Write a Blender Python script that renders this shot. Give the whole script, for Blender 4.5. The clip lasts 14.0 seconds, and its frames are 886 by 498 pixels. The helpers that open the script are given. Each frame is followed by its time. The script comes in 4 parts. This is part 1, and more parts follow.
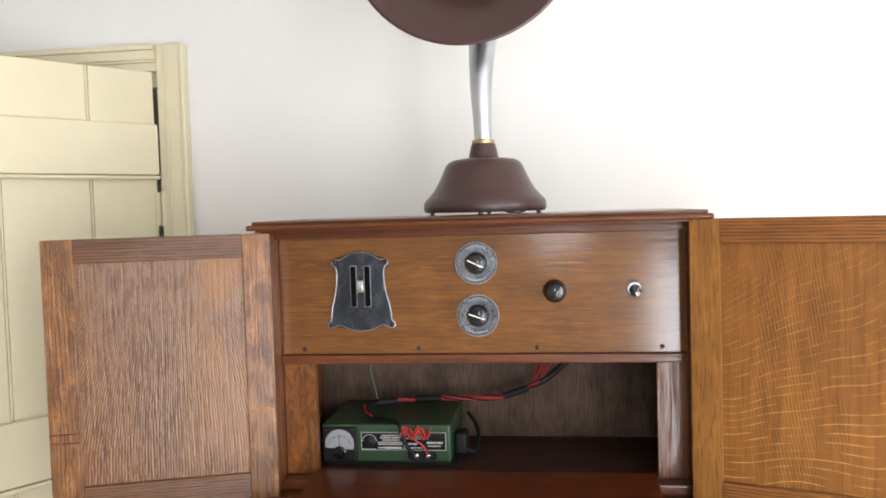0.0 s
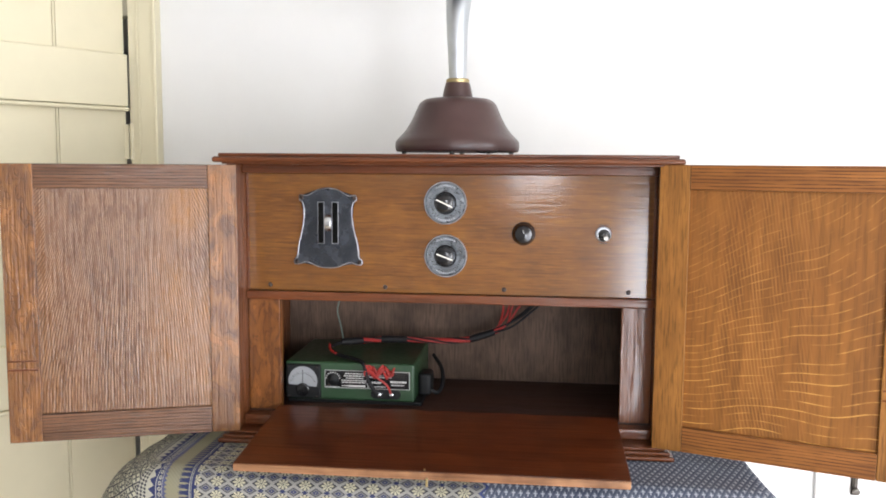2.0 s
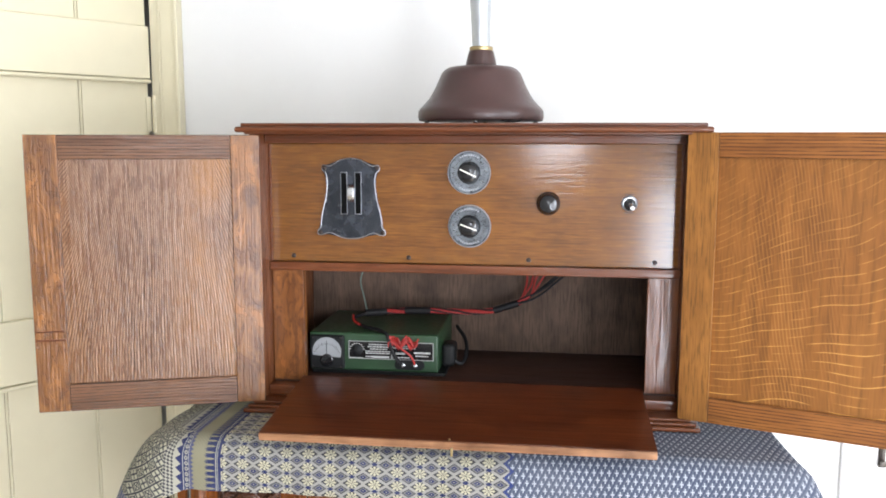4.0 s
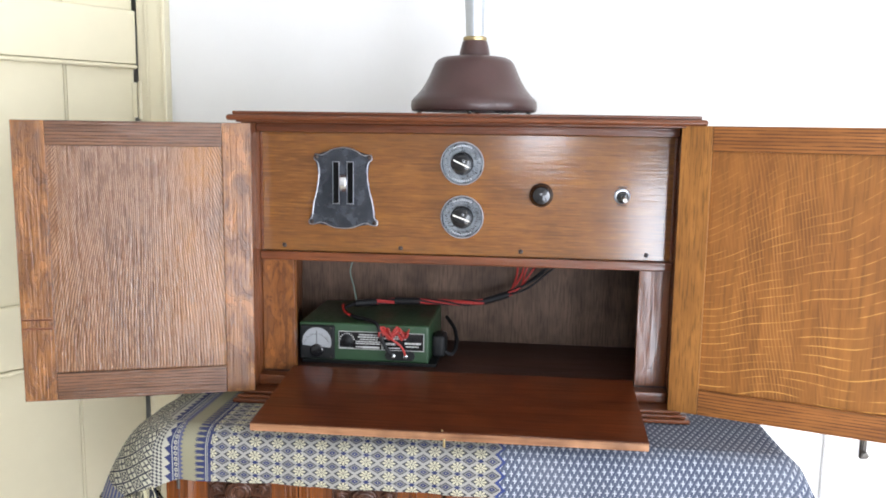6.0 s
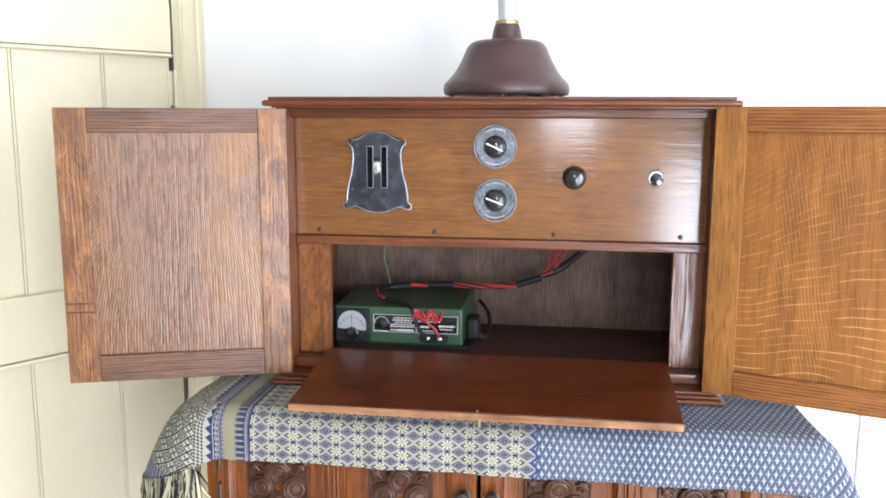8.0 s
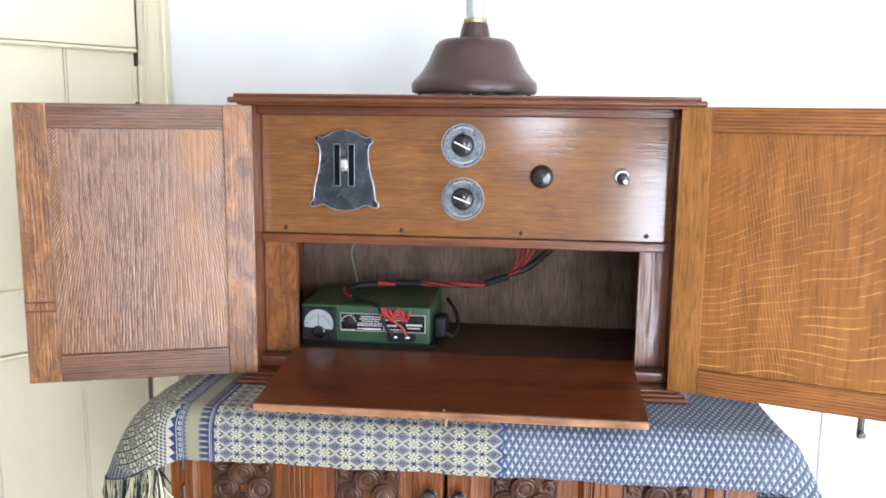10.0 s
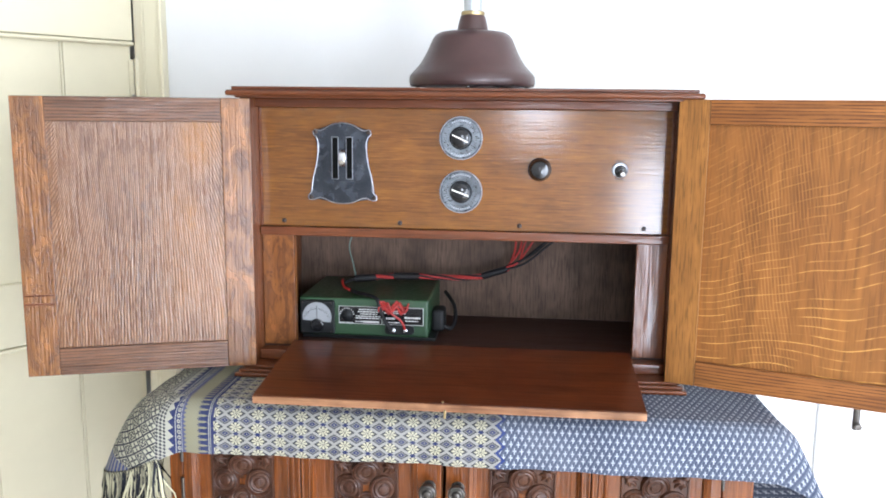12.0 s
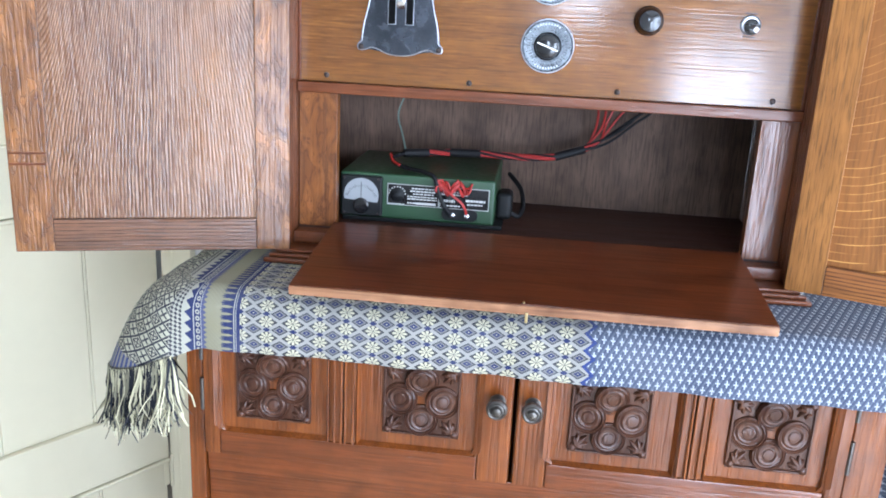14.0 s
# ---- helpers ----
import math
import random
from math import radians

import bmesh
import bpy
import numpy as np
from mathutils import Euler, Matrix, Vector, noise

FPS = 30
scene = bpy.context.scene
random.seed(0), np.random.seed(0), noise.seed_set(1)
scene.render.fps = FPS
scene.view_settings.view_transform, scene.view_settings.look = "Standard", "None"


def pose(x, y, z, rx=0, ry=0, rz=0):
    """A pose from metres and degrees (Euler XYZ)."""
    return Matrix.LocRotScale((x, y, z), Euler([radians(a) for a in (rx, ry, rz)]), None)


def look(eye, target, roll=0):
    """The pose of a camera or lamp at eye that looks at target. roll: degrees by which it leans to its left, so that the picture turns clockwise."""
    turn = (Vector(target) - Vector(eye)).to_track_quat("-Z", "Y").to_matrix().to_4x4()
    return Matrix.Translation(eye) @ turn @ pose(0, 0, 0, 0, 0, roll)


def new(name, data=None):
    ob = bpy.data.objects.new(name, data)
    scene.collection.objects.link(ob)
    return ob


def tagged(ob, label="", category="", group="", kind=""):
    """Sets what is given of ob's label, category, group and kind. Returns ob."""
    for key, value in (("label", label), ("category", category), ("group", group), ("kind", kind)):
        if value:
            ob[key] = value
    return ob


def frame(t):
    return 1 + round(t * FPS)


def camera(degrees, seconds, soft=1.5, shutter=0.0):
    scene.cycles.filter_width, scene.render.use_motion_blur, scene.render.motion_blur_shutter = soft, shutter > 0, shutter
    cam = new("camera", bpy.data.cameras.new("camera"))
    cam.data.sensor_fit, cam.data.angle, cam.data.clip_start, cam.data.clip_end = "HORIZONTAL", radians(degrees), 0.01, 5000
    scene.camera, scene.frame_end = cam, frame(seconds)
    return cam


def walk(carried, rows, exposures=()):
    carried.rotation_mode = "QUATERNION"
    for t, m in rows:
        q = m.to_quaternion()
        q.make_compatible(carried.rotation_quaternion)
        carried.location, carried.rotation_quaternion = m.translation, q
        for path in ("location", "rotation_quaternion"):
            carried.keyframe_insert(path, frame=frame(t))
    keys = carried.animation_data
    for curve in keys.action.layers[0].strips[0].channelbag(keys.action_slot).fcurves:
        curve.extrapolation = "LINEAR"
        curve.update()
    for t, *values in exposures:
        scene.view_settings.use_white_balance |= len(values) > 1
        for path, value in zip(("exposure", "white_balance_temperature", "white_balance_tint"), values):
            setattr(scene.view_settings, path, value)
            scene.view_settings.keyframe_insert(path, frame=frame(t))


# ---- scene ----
cam = camera(55.6, 14.0, 1.8)
PATH = [
    (0, (0.128, -1.366, 1.544), (-0.137, 0.613, 1.446), -1.7),
    (0.5, (0.129, -1.381, 1.54), (-0.195, 0.59, 1.44), -0.0),
    (1, (0.137, -1.367, 1.53), (-0.127, 0.61, 1.378), 1.4),
    (1.5, (0.141, -1.36, 1.517), (-0.083, 0.619, 1.336), 1.2),
    (2, (0.143, -1.353, 1.514), (-0.073, 0.625, 1.314), 0.4),
    (2.5, (0.138, -1.343, 1.508), (-0.072, 0.631, 1.268), 0.8),
    (3, (0.143, -1.34, 1.509), (-0.043, 0.636, 1.263), 0.3),
    (3.5, (0.14, -1.344, 1.506), (-0.124, 0.621, 1.246), 0.1),
    (5.8, (0.119, -1.346, 1.506), (-0.116, 0.623, 1.246), 0.3),
    (6, (0.115, -1.344, 1.507), (-0.098, 0.625, 1.223), 0.8),
    (6.5, (0.108, -1.36, 1.505), (-0.109, 0.607, 1.211), 0.4),
    (7, (0.105, -1.357, 1.504), (-0.161, 0.602, 1.199), 0.4),
    (7.5, (0.107, -1.356, 1.502), (-0.172, 0.6, 1.191), 0.3),
    (8, (0.108, -1.356, 1.501), (-0.171, 0.599, 1.188), 0.2),
    (8.5, (0.115, -1.362, 1.505), (-0.119, 0.599, 1.19), 0.3),
    (11, (0.112, -1.346, 1.499), (-0.091, 0.618, 1.181), 0.5),
    (11.5, (0.114, -1.349, 1.501), (-0.084, 0.614, 1.175), 0.2),
    (12, (0.109, -1.355, 1.499), (-0.09, 0.607, 1.169), 0.6),
    (12.5, (0.11, -1.358, 1.503), (-0.098, 0.604, 1.174), 0.7),
    (13, (0.104, -1.356, 1.5), (-0.096, 0.607, 1.173), 0.5),
    (13.5, (0.044, -1.334, 1.467), (-0.135, 0.613, 1.043), 0.7),
    (14, (-0.004, -1.137, 1.414), (-0.205, 0.772, 0.852), 2.9),
]
EXPOSURE = [(0.0, 0.65, 6850, 15), (1.0, 0.72, 6850, 15), (2.0, 0.82, 6650, 15), (3.0, 0.95, 6500, 14), (6.0, 1.05, 6300, 14), (8.5, 1.25, 6100, 14), (10.8, 1.21, 6000, 13), (13.0, 1.27, 5900, 13), (14.0, 1.37, 5400, 12)]
walk(cam, [(t, look(eye, target, roll)) for t, eye, target, roll in PATH], EXPOSURE)

# ---------------- world and light ----------------
world = bpy.data.worlds.new("sky")
scene.world = world
world.use_nodes = True
wt = world.node_tree
sky = wt.nodes.new("ShaderNodeTexSky")
sky.sky_type, sky.sun_disc = "NISHITA", False
sky.sun_elevation, sky.sun_rotation = radians(45), radians(161)
wt.nodes["Background"].inputs["Strength"].default_value = 0.12
wt.links.new(sky.outputs[0], wt.nodes["Background"].inputs["Color"])

SIDE_X, BACK_Y, FRONT_Y, LEFT_X, ROOM_H = 2.1, -3.1, 0.5, -2.4, 2.45
# window openings: (y0, y1, z0, z1) in the side wall, (x0, x1, z0, z1) in the wall behind
WIN_SIDE = (-2.2, -0.6, 0.06, 2.1)
WIN_BACK = (0.60, 1.08, 0.06, 1.30)
WIN_FAR = (1.25, 1.90, 0.06, 2.06)
# unseen high opening, added to lay a sheen on the panel's top
WIN_SHEEN = (0.0, 0.28, 1.36, 2.06)


def window_light(name, m, w, h, watts, colour):
    data = bpy.data.lights.new(name, "AREA")
    data.shape, data.size, data.size_y, data.energy, data.color = "RECTANGLE", w, h, watts, colour
    ob = new(name, data)
    ob.matrix_world = m
    return ob


window_light("side_window_light", look((SIDE_X + 0.10, -1.4, 1.08), (0, -1.4, 1.08)), 1.5, 1.95, 42, (0.91, 0.95, 1.0))
window_light("garden_door_light", look((0.84, BACK_Y - 0.10, 0.68), (0.84, 0, 0.68)), 0.46, 1.20, 20, (0.85, 0.925, 1.0))
window_light("garden_window_light", look((1.575, BACK_Y - 0.10, 1.06), (1.575, 0, 1.06)), 0.62, 1.95, 42, (0.86, 0.93, 1.0))
# added lamp in the high opening, for sheens on panel and left door
window_light("high_sheen_light", look((0.14, BACK_Y - 0.10, 1.71), (0.14, 0, 1.71)), 0.26, 0.68, 8, (0.86, 0.93, 1.0))

# sunshine falls through the garden doors on to the floor behind the camera
sun_data = bpy.data.lights.new("sun", "SUN")
sun_data.energy, sun_data.angle, sun_data.color = 5.0, radians(0.5), (1.0, 0.95, 0.88)
sun = new("sun", sun_data)
sun.matrix_world = look((1.05, -3.0, 3.17), (0, 0, 0))


# ---------------- materials ----------------
class Ex:
    """A number in a node tree that can be reckoned with."""
    def __init__(self, tree, s):
        self.t, self.s = tree, s

    def op(self, kind, *others, clamp=False):
        n = self.t.nodes.new("ShaderNodeMath")
        n.operation, n.use_clamp = kind, clamp
        for i, v in enumerate((self, *others)):
            if isinstance(v, Ex):
                self.t.links.new(v.s, n.inputs[i])
            else:
                n.inputs[i].default_value = v
        return Ex(self.t, n.outputs[0])

    def __add__(self, o): return self.op("ADD", o)
    def __sub__(self, o): return self.op("SUBTRACT", o)
    def __mul__(self, o): return self.op("MULTIPLY", o)
    def __truediv__(self, o): return self.op("DIVIDE", o)
    def __lt__(self, o): return self.op("LESS_THAN", o)
    def __gt__(self, o): return self.op("GREATER_THAN", o)
    def abs(self): return self.op("ABSOLUTE")
    def inv(self): return self.op("MULTIPLY_ADD", -1.0, 1.0)
    def cell(self, period): return (self / period).op("FRACT") - 0.5
    def between(self, a, b): return (self > a) * (self < b)
    def either(self, o): return self.op("MAXIMUM", o)
    def step(self, a, b):
        """0 at a, 1 at b."""
        n = self.t.nodes.new("ShaderNodeMapRange")
        n.inputs["From Min"].default_value, n.inputs["From Max"].default_value = a, b
        self.t.links.new(self.s, n.inputs["Value"])
        return Ex(self.t, n.outputs[0])


def material(name, rough=0.5, metal=0.0, coat=0.0, spec=0.5):
    m = bpy.data.materials.new(name)
    m.use_nodes = True
    b = m.node_tree.nodes["Principled BSDF"]
    b.inputs["Roughness"].default_value, b.inputs["Metallic"].default_value = rough, metal
    b.inputs["Coat Weight"].default_value, b.inputs["Specular IOR Level"].default_value = coat, spec
    b.inputs["Coat Roughness"].default_value = 0.16
    return m, m.node_tree, b


def coords(t, scale=(1, 1, 1), uv=False, spin=(0, 0, 0)):
    c = t.nodes.new("ShaderNodeTexCoord")
    mp = t.nodes.new("ShaderNodeMapping")
    mp.inputs["Scale"].default_value = scale
    mp.inputs["Rotation"].default_value = spin
    t.links.new(c.outputs["UV" if uv else "Object"], mp.inputs["Vector"])
    return mp.outputs[0]


def noise_tex(t, vec, scale, detail=4.0, rough=0.55, distort=0.0):
    n = t.nodes.new("ShaderNodeTexNoise")
    n.inputs["Scale"].default_value, n.inputs["Detail"].default_value = scale, detail
    n.inputs["Roughness"].default_value, n.inputs["Distortion"].default_value = rough, distort
    t.links.new(vec, n.inputs["Vector"])
    return Ex(t, n.outputs[0])


def blend(t, f, a, b):
    """Colour a where f is 0, b where it is 1."""
    n = t.nodes.new("ShaderNodeMix")
    n.data_type = "RGBA"
    if isinstance(f, Ex):
        t.links.new(f.s, n.inputs[0])
    else:
        n.inputs[0].default_value = f
    for i, v in ((6, a), (7, b)):
        if isinstance(v, tuple):
            n.inputs[i].default_value = (*v, 1)
        else:
            t.links.new(v, n.inputs[i])
    return n.outputs[2]


def bump(t, b, h, strength=0.3, dist=0.001):
    n = t.nodes.new("ShaderNodeBump")
    n.inputs["Strength"].default_value, n.inputs["Distance"].default_value = strength, dist
    t.links.new(h.s, n.inputs["Height"])
    t.links.new(n.outputs[0], b.inputs["Normal"])
    t.links.new(n.outputs[0], b.inputs["Coat Normal"])


def plain(name, colour, rough=0.5, metal=0.0, vary=0.12, grain=60.0, coat=0.0, relief=0.1, spec=0.5):
    """A surface with faint blotches and fine grain."""
    m, t, b = material(name, rough, metal, coat, spec)
    v = coords(t)
    big, fine = noise_tex(t, v, grain * 0.12, 3), noise_tex(t, v, grain, 4)
    f = (big * 0.65 + fine * 0.35).step(0.3, 0.7)
    lo, hi = tuple(c * (1 - vary) for c in colour), tuple(min(1, c * (1 + vary)) for c in colour)
    t.links.new(blend(t, f, lo, hi), b.inputs["Base Color"])
    t.links.new((fine.step(0.3, 0.7) * 0.12 + (rough - 0.06)).s, b.inputs["Roughness"])
    if relief:
        bump(t, b, fine, relief, 0.0006)
    return m


def oak(name, light, dark, along="z", rough=0.38, coat=0.15, pores=0.5, wave=0.0, ray=None, tint=None, patch=0.35, relief=0.4, gloss=0.16):
    """Oak: broad tone, growth bands, dark pores along the grain; ray: pale medullary flecks 'ripple' or 'flame'."""
    m, t, b = material(name, rough, 0, coat, 0.22)
    b.inputs["Coat Roughness"].default_value = gloss
    if coat > 0.5:
        b.inputs["Specular IOR Level"].default_value = 0.06
    long_, wide = 1.2, 14.0
    sc = {"x": (long_, wide, wide), "y": (wide, long_, wide), "z": (wide, wide, long_)}[along]
    v0 = coords(t)
    v = coords(t, sc)
    warp = noise_tex(t, v0, 7.0, 2)
    tone = noise_tex(t, v, 1.0, 4, 0.55, 0.4 + wave)
    band = noise_tex(t, v, 5.0, 3, 0.5, 0.8 + wave)
    fine = {"x": (9, 300, 300), "y": (300, 9, 300), "z": (300, 300, 9)}[along]
    pore = noise_tex(t, coords(t, fine), 1.0, 2, 0.6, 0.3)
    f = (tone * 0.45 + band * 0.35 + warp * 0.2).step(0.32, 0.66)
    col = blend(t, f, dark, light)
    deep = tuple(c * 0.42 for c in dark)
    p = pore.step(0.52, 0.68) * pores
    col = blend(t, p, col, deep)
    run = {"x": (3.5, 95, 95), "y": (95, 3.5, 95), "z": (95, 95, 3.5)}[along]
    streak = noise_tex(t, coords(t, run), 1.0, 3, 0.6, 0.5 + wave)
    col = blend(t, streak.step(0.50, 0.62) * (0.75 * pores), col, tuple(c * 0.6 for c in dark))
    blotch = noise_tex(t, v0, 16.0, 3).step(0.45, 0.75) * patch
    col = blend(t, blotch, col, tuple(c * 0.55 for c in dark))
    figure = None
    if ray:
        sep = t.nodes.new("ShaderNodeSeparateXYZ")
        t.links.new(v0, sep.inputs[0])
        x, z = Ex(t, sep.outputs[0]), Ex(t, sep.outputs[2]) - 1.12
    if ray == "ripple":
        # growth lines that fan out from the top, broken by short pale flecks
        bend = noise_tex(t, coords(t, (9, 9, 4)), 1.0, 3)
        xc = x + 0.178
        side = xc.step(0.11, -0.11)
        arch = z.op("MAXIMUM", 0.0)
        ph = (xc + arch * arch * (side * -1.75 + 0.65)) * 1400.0 + bend * 24.0
        jig = noise_tex(t, coords(t, (150, 150, 40)), 1.0, 4)
        soft = noise_tex(t, coords(t, (14, 14, 7)), 1.0, 2).step(0.34, 0.62)
        figure = (ph + jig * (side * 2.0 + 2.5)).op("SINE").step(-0.3, 0.95)
        brk = noise_tex(t, coords(t, (240, 240, 48)), 1.0, 2)
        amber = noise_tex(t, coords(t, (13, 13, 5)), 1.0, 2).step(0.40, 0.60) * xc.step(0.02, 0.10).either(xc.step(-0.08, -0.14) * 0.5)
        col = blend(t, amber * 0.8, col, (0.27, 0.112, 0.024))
        col = blend(t, figure * brk.step(0.24, 0.46) * (soft * 0.3 + 0.34), col, tuple(c * 0.34 for c in dark))
        col = blend(t, figure.inv() * brk.step(0.40, 0.56) * 0.52, col, (0.32, 0.175, 0.095))
    elif ray == "flake":
        # mottled figure: soft curling patches with thin veins between
        blot = noise_tex(t, coords(t, (42, 42, 15) if along == "z" else (16, 20, 20)), 1.0, 4, 0.55, 0.8)
        col = blend(t, blot.step(0.46, 0.62) * 0.75, col, tuple(min(1, c * 1.5) for c in light))
        figure = (blot * 46.0).op("SINE").step(0.72, 1.0)
        col = blend(t, figure * 0.5, col, tuple(c * 0.6 for c in dark))
    elif ray == "stripe":
        # straight dark growth lines along the rail
        bend = noise_tex(t, coords(t, (4, 4, 30)), 1.0, 2)
        figure = (z * 1250.0 + bend * 9.0).op("SINE").step(0.25, 0.95)
        brk = noise_tex(t, coords(t, (26, 300, 300)), 1.0, 3).step(0.36, 0.56)
        col = blend(t, figure * (brk * 0.8 + 0.2), col, tuple(c * 0.36 for c in dark))
    elif ray == "pore":
        # short leaning pores
        tick = noise_tex(t, coords(t, (430, 430, 26), spin=(0, math.radians(-9), 0)), 1.0, 2, 0.6, 0.2)
        col = blend(t, tick.step(0.50, 0.62) * 0.6, col, tuple(c * 0.5 for c in dark))
    elif ray == "fleck":
        # short pale level flecks and darker wisps
        dash = noise_tex(t, coords(t, (26, 26, 330)), 1.0, 3, 0.55, 0.3)
        col = blend(t, dash.step(0.54, 0.70) * 0.26, col, tuple(min(1, c * 1.75) for c in light))
        col = blend(t, dash.step(0.46, 0.36) * 0.4, col, tuple(c * 0.6 for c in dark))
    elif ray == "flame":
        # pale medullary rays: level waves low down, climbing strokes higher up
        bend = noise_tex(t, coords(t, (5.5, 5.5, 3.2)), 1.0, 1.5)
        ph = z * 560.0 - (x - 0.1) * (z * 900.0) + bend * 26.0 + (x * 26.0).op("SINE") * 2.2
        line = ph.op("SINE").step(0.90, 1.0)
        brk = noise_tex(t, coords(t, (16, 16, 75)), 1.0, 3).step(0.42, 0.58)
        col = blend(t, line * brk * (z * -2.4 + 1.0).op("MAXIMUM", (x - 0.12) * 2.2).op("MAXIMUM", 0.07), col, (0.50, 0.26, 0.06))
        gx = (x * 1250.0 + z * 230.0 + bend * 34.0).op("SINE").step(0.0, 1.0) * noise_tex(t, coords(t, (60, 60, 9)), 1.0, 2).step(0.36, 0.6)
        mid = (x - 0.15).abs().step(0.10, 0.02)
        col = blend(t, gx * mid * 0.5, col, (0.36, 0.16, 0.04))
        lowlight = noise_tex(t, coords(t, (120, 120, 14)), 1.0, 2).step(0.5, 0.66)
        col = blend(t, lowlight * 0.28, col, tuple(c * 0.5 for c in dark))
    if tint:
        col = blend(t, 0.5, col, tint)
    t.links.new(col, b.inputs["Base Color"])
    t.links.new((tone.step(0.3, 0.7) * 0.12 + p * 0.15 + (rough - 0.05)).s, b.inputs["Roughness"])
    height = pore.step(0.45, 0.7).inv() + band * 0.4
    bump(t, b, height - figure * 0.5 if figure else height, relief, 0.0009)
    return m


M_OAK_PANEL = oak("oak_control_panel", (0.190, 0.072, 0.0105), (0.104, 0.035, 0.005), "x", 0.32, 1.0, 0.35, ray="fleck", patch=0.4, relief=0.06, gloss=0.12)
M_OAK_RAIL = oak("oak_rail_brown", (0.14, 0.042, 0.014), (0.065, 0.018, 0.007), "x", 0.33, 0.6, 0.45)
M_OAK_POST = oak("oak_post_brown", (0.18, 0.058, 0.018), (0.08, 0.024, 0.008), "z", 0.33, 1.0, 0.5, 0.8, relief=0.5, gloss=0.2)
M_OAK_LPOST = oak("oak_post_amber", (0.185, 0.066, 0.014), (0.095, 0.029, 0.007), "z", 0.36, 0.35, 0.4, 0.8, "flake", relief=0.2, gloss=0.2)
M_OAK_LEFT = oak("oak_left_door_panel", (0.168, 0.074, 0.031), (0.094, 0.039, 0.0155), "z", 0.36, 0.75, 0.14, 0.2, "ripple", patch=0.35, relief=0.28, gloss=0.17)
M_OAK_LRAIL = oak("oak_left_door_rail", (0.170, 0.078, 0.038), (0.088, 0.037, 0.018), "x", 0.33, 0.8, 0.3, ray="stripe", relief=0.45, gloss=0.2)
M_OAK_LSTILE = oak("oak_left_door_stile", (0.190, 0.078, 0.022), (0.096, 0.036, 0.011), "z", 0.34, 0.7, 0.3, 0.6, "flake", patch=0.5, relief=0.35, gloss=0.2)
M_OAK_RIGHT = oak("oak_right_door_panel", (0.250, 0.099, 0.018), (0.148, 0.052, 0.010), "z", 0.48, 0.0, 0.3, 0.2, "flame", patch=0.34, relief=0.12)
M_OAK_RSTILE = oak("oak_right_door_stile", (0.295, 0.126, 0.026), (0.155, 0.060, 0.012), "z", 0.45, 0.0, 0.35, ray="pore", patch=0.3, relief=0.2)
M_OAK_RRAIL = oak("oak_right_door_rail", (0.30, 0.118, 0.026), (0.150, 0.050, 0.011), "x", 0.45, 0.0, 0.5, ray="stripe", relief=0.2)
M_FLAP = oak("flap_mahogany_stain", (0.112, 0.0255, 0.0064), (0.052, 0.0115, 0.0034), "x", 0.36, 0.5, 0.45, 0.6, relief=0.08, patch=0.6, gloss=0.16)
M_FLAP_EDGE = oak("flap_worn_edge", (0.38, 0.20, 0.105), (0.13, 0.050, 0.020), "x", 0.4, 0.1, 0.3, 0.8, patch=0.8)
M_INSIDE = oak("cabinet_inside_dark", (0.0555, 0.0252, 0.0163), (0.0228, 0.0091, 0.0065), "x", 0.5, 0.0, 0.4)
M_BACK = oak("cabinet_back_plywood", (0.140, 0.090, 0.064), (0.074, 0.046, 0.032), "z", 0.7, 0.0, 0.10, 2.6, "pore", patch=0.75)
M_SB = oak("sideboard_oak", (0.215, 0.062, 0.011), (0.080, 0.020, 0.004), "z", 0.30, 0.8, 0.4, 0.8, patch=0.5, gloss=0.13)
M_SBH = oak("sideboard_oak_rail", (0.170, 0.045, 0.009), (0.070, 0.017, 0.004), "x", 0.30, 0.8, 0.35, 0.8, patch=0.5, gloss=0.13)
M_CARVE = oak("sideboard_carved_dark", (0.085, 0.034, 0.016), (0.030, 0.010, 0.006), "z", 0.40, 0.55, 0.35, patch=0.6, gloss=0.25)
M_WALL = plain("white_plaster", (0.75, 0.75, 0.735), 0.85, vary=0.02, grain=25, relief=0.15, spec=0.2)
M_CEIL = plain("ceiling_white", (0.80, 0.80, 0.78), 0.9, vary=0.02, grain=25, spec=0.2)
M_CREAM = plain("cream_gloss_paint", (0.69, 0.635, 0.455), 0.42, vary=0.035, grain=30, relief=0.12, spec=0.4)
M_WHITE = plain("white_gloss_paint", (0.80, 0.80, 0.79), 0.4, vary=0.03, grain=30, relief=0.1, spec=0.4)
# unseen floor, kept pale and glossy to throw light up at the fronts
M_FLOOR = oak("floor_boards", (0.60, 0.53, 0.43), (0.46, 0.38, 0.28), "y", 0.24, 1.0, 0.25, relief=0.05, gloss=0.06)
M_NECK = plain("dull_aluminium", (0.50, 0.53, 0.56), 0.42, 1.0, vary=0.25, grain=25, relief=0.05)
M_BAKE = plain("brown_bakelite", (0.046, 0.0185, 0.0165), 0.36, vary=0.15, grain=120, coat=0.1, relief=0.05)
M_CHROME = plain("dull_chrome", (0.62, 0.64, 0.66), 0.22, 1.0, vary=0.12, grain=40, relief=0.05)
M_BRASS = plain("aged_brass", (0.34, 0.27, 0.14), 0.4, 0.9, vary=0.2, grain=150)
M_PEWTER = plain("oxidised_pewter", (0.062, 0.069, 0.084), 0.26, 0.85, vary=0.55, grain=60, relief=0.10)
M_SILVER = plain("engraved_silver", (0.130, 0.142, 0.155), 0.30, 0.85, vary=0.5, grain=260, relief=0.4)
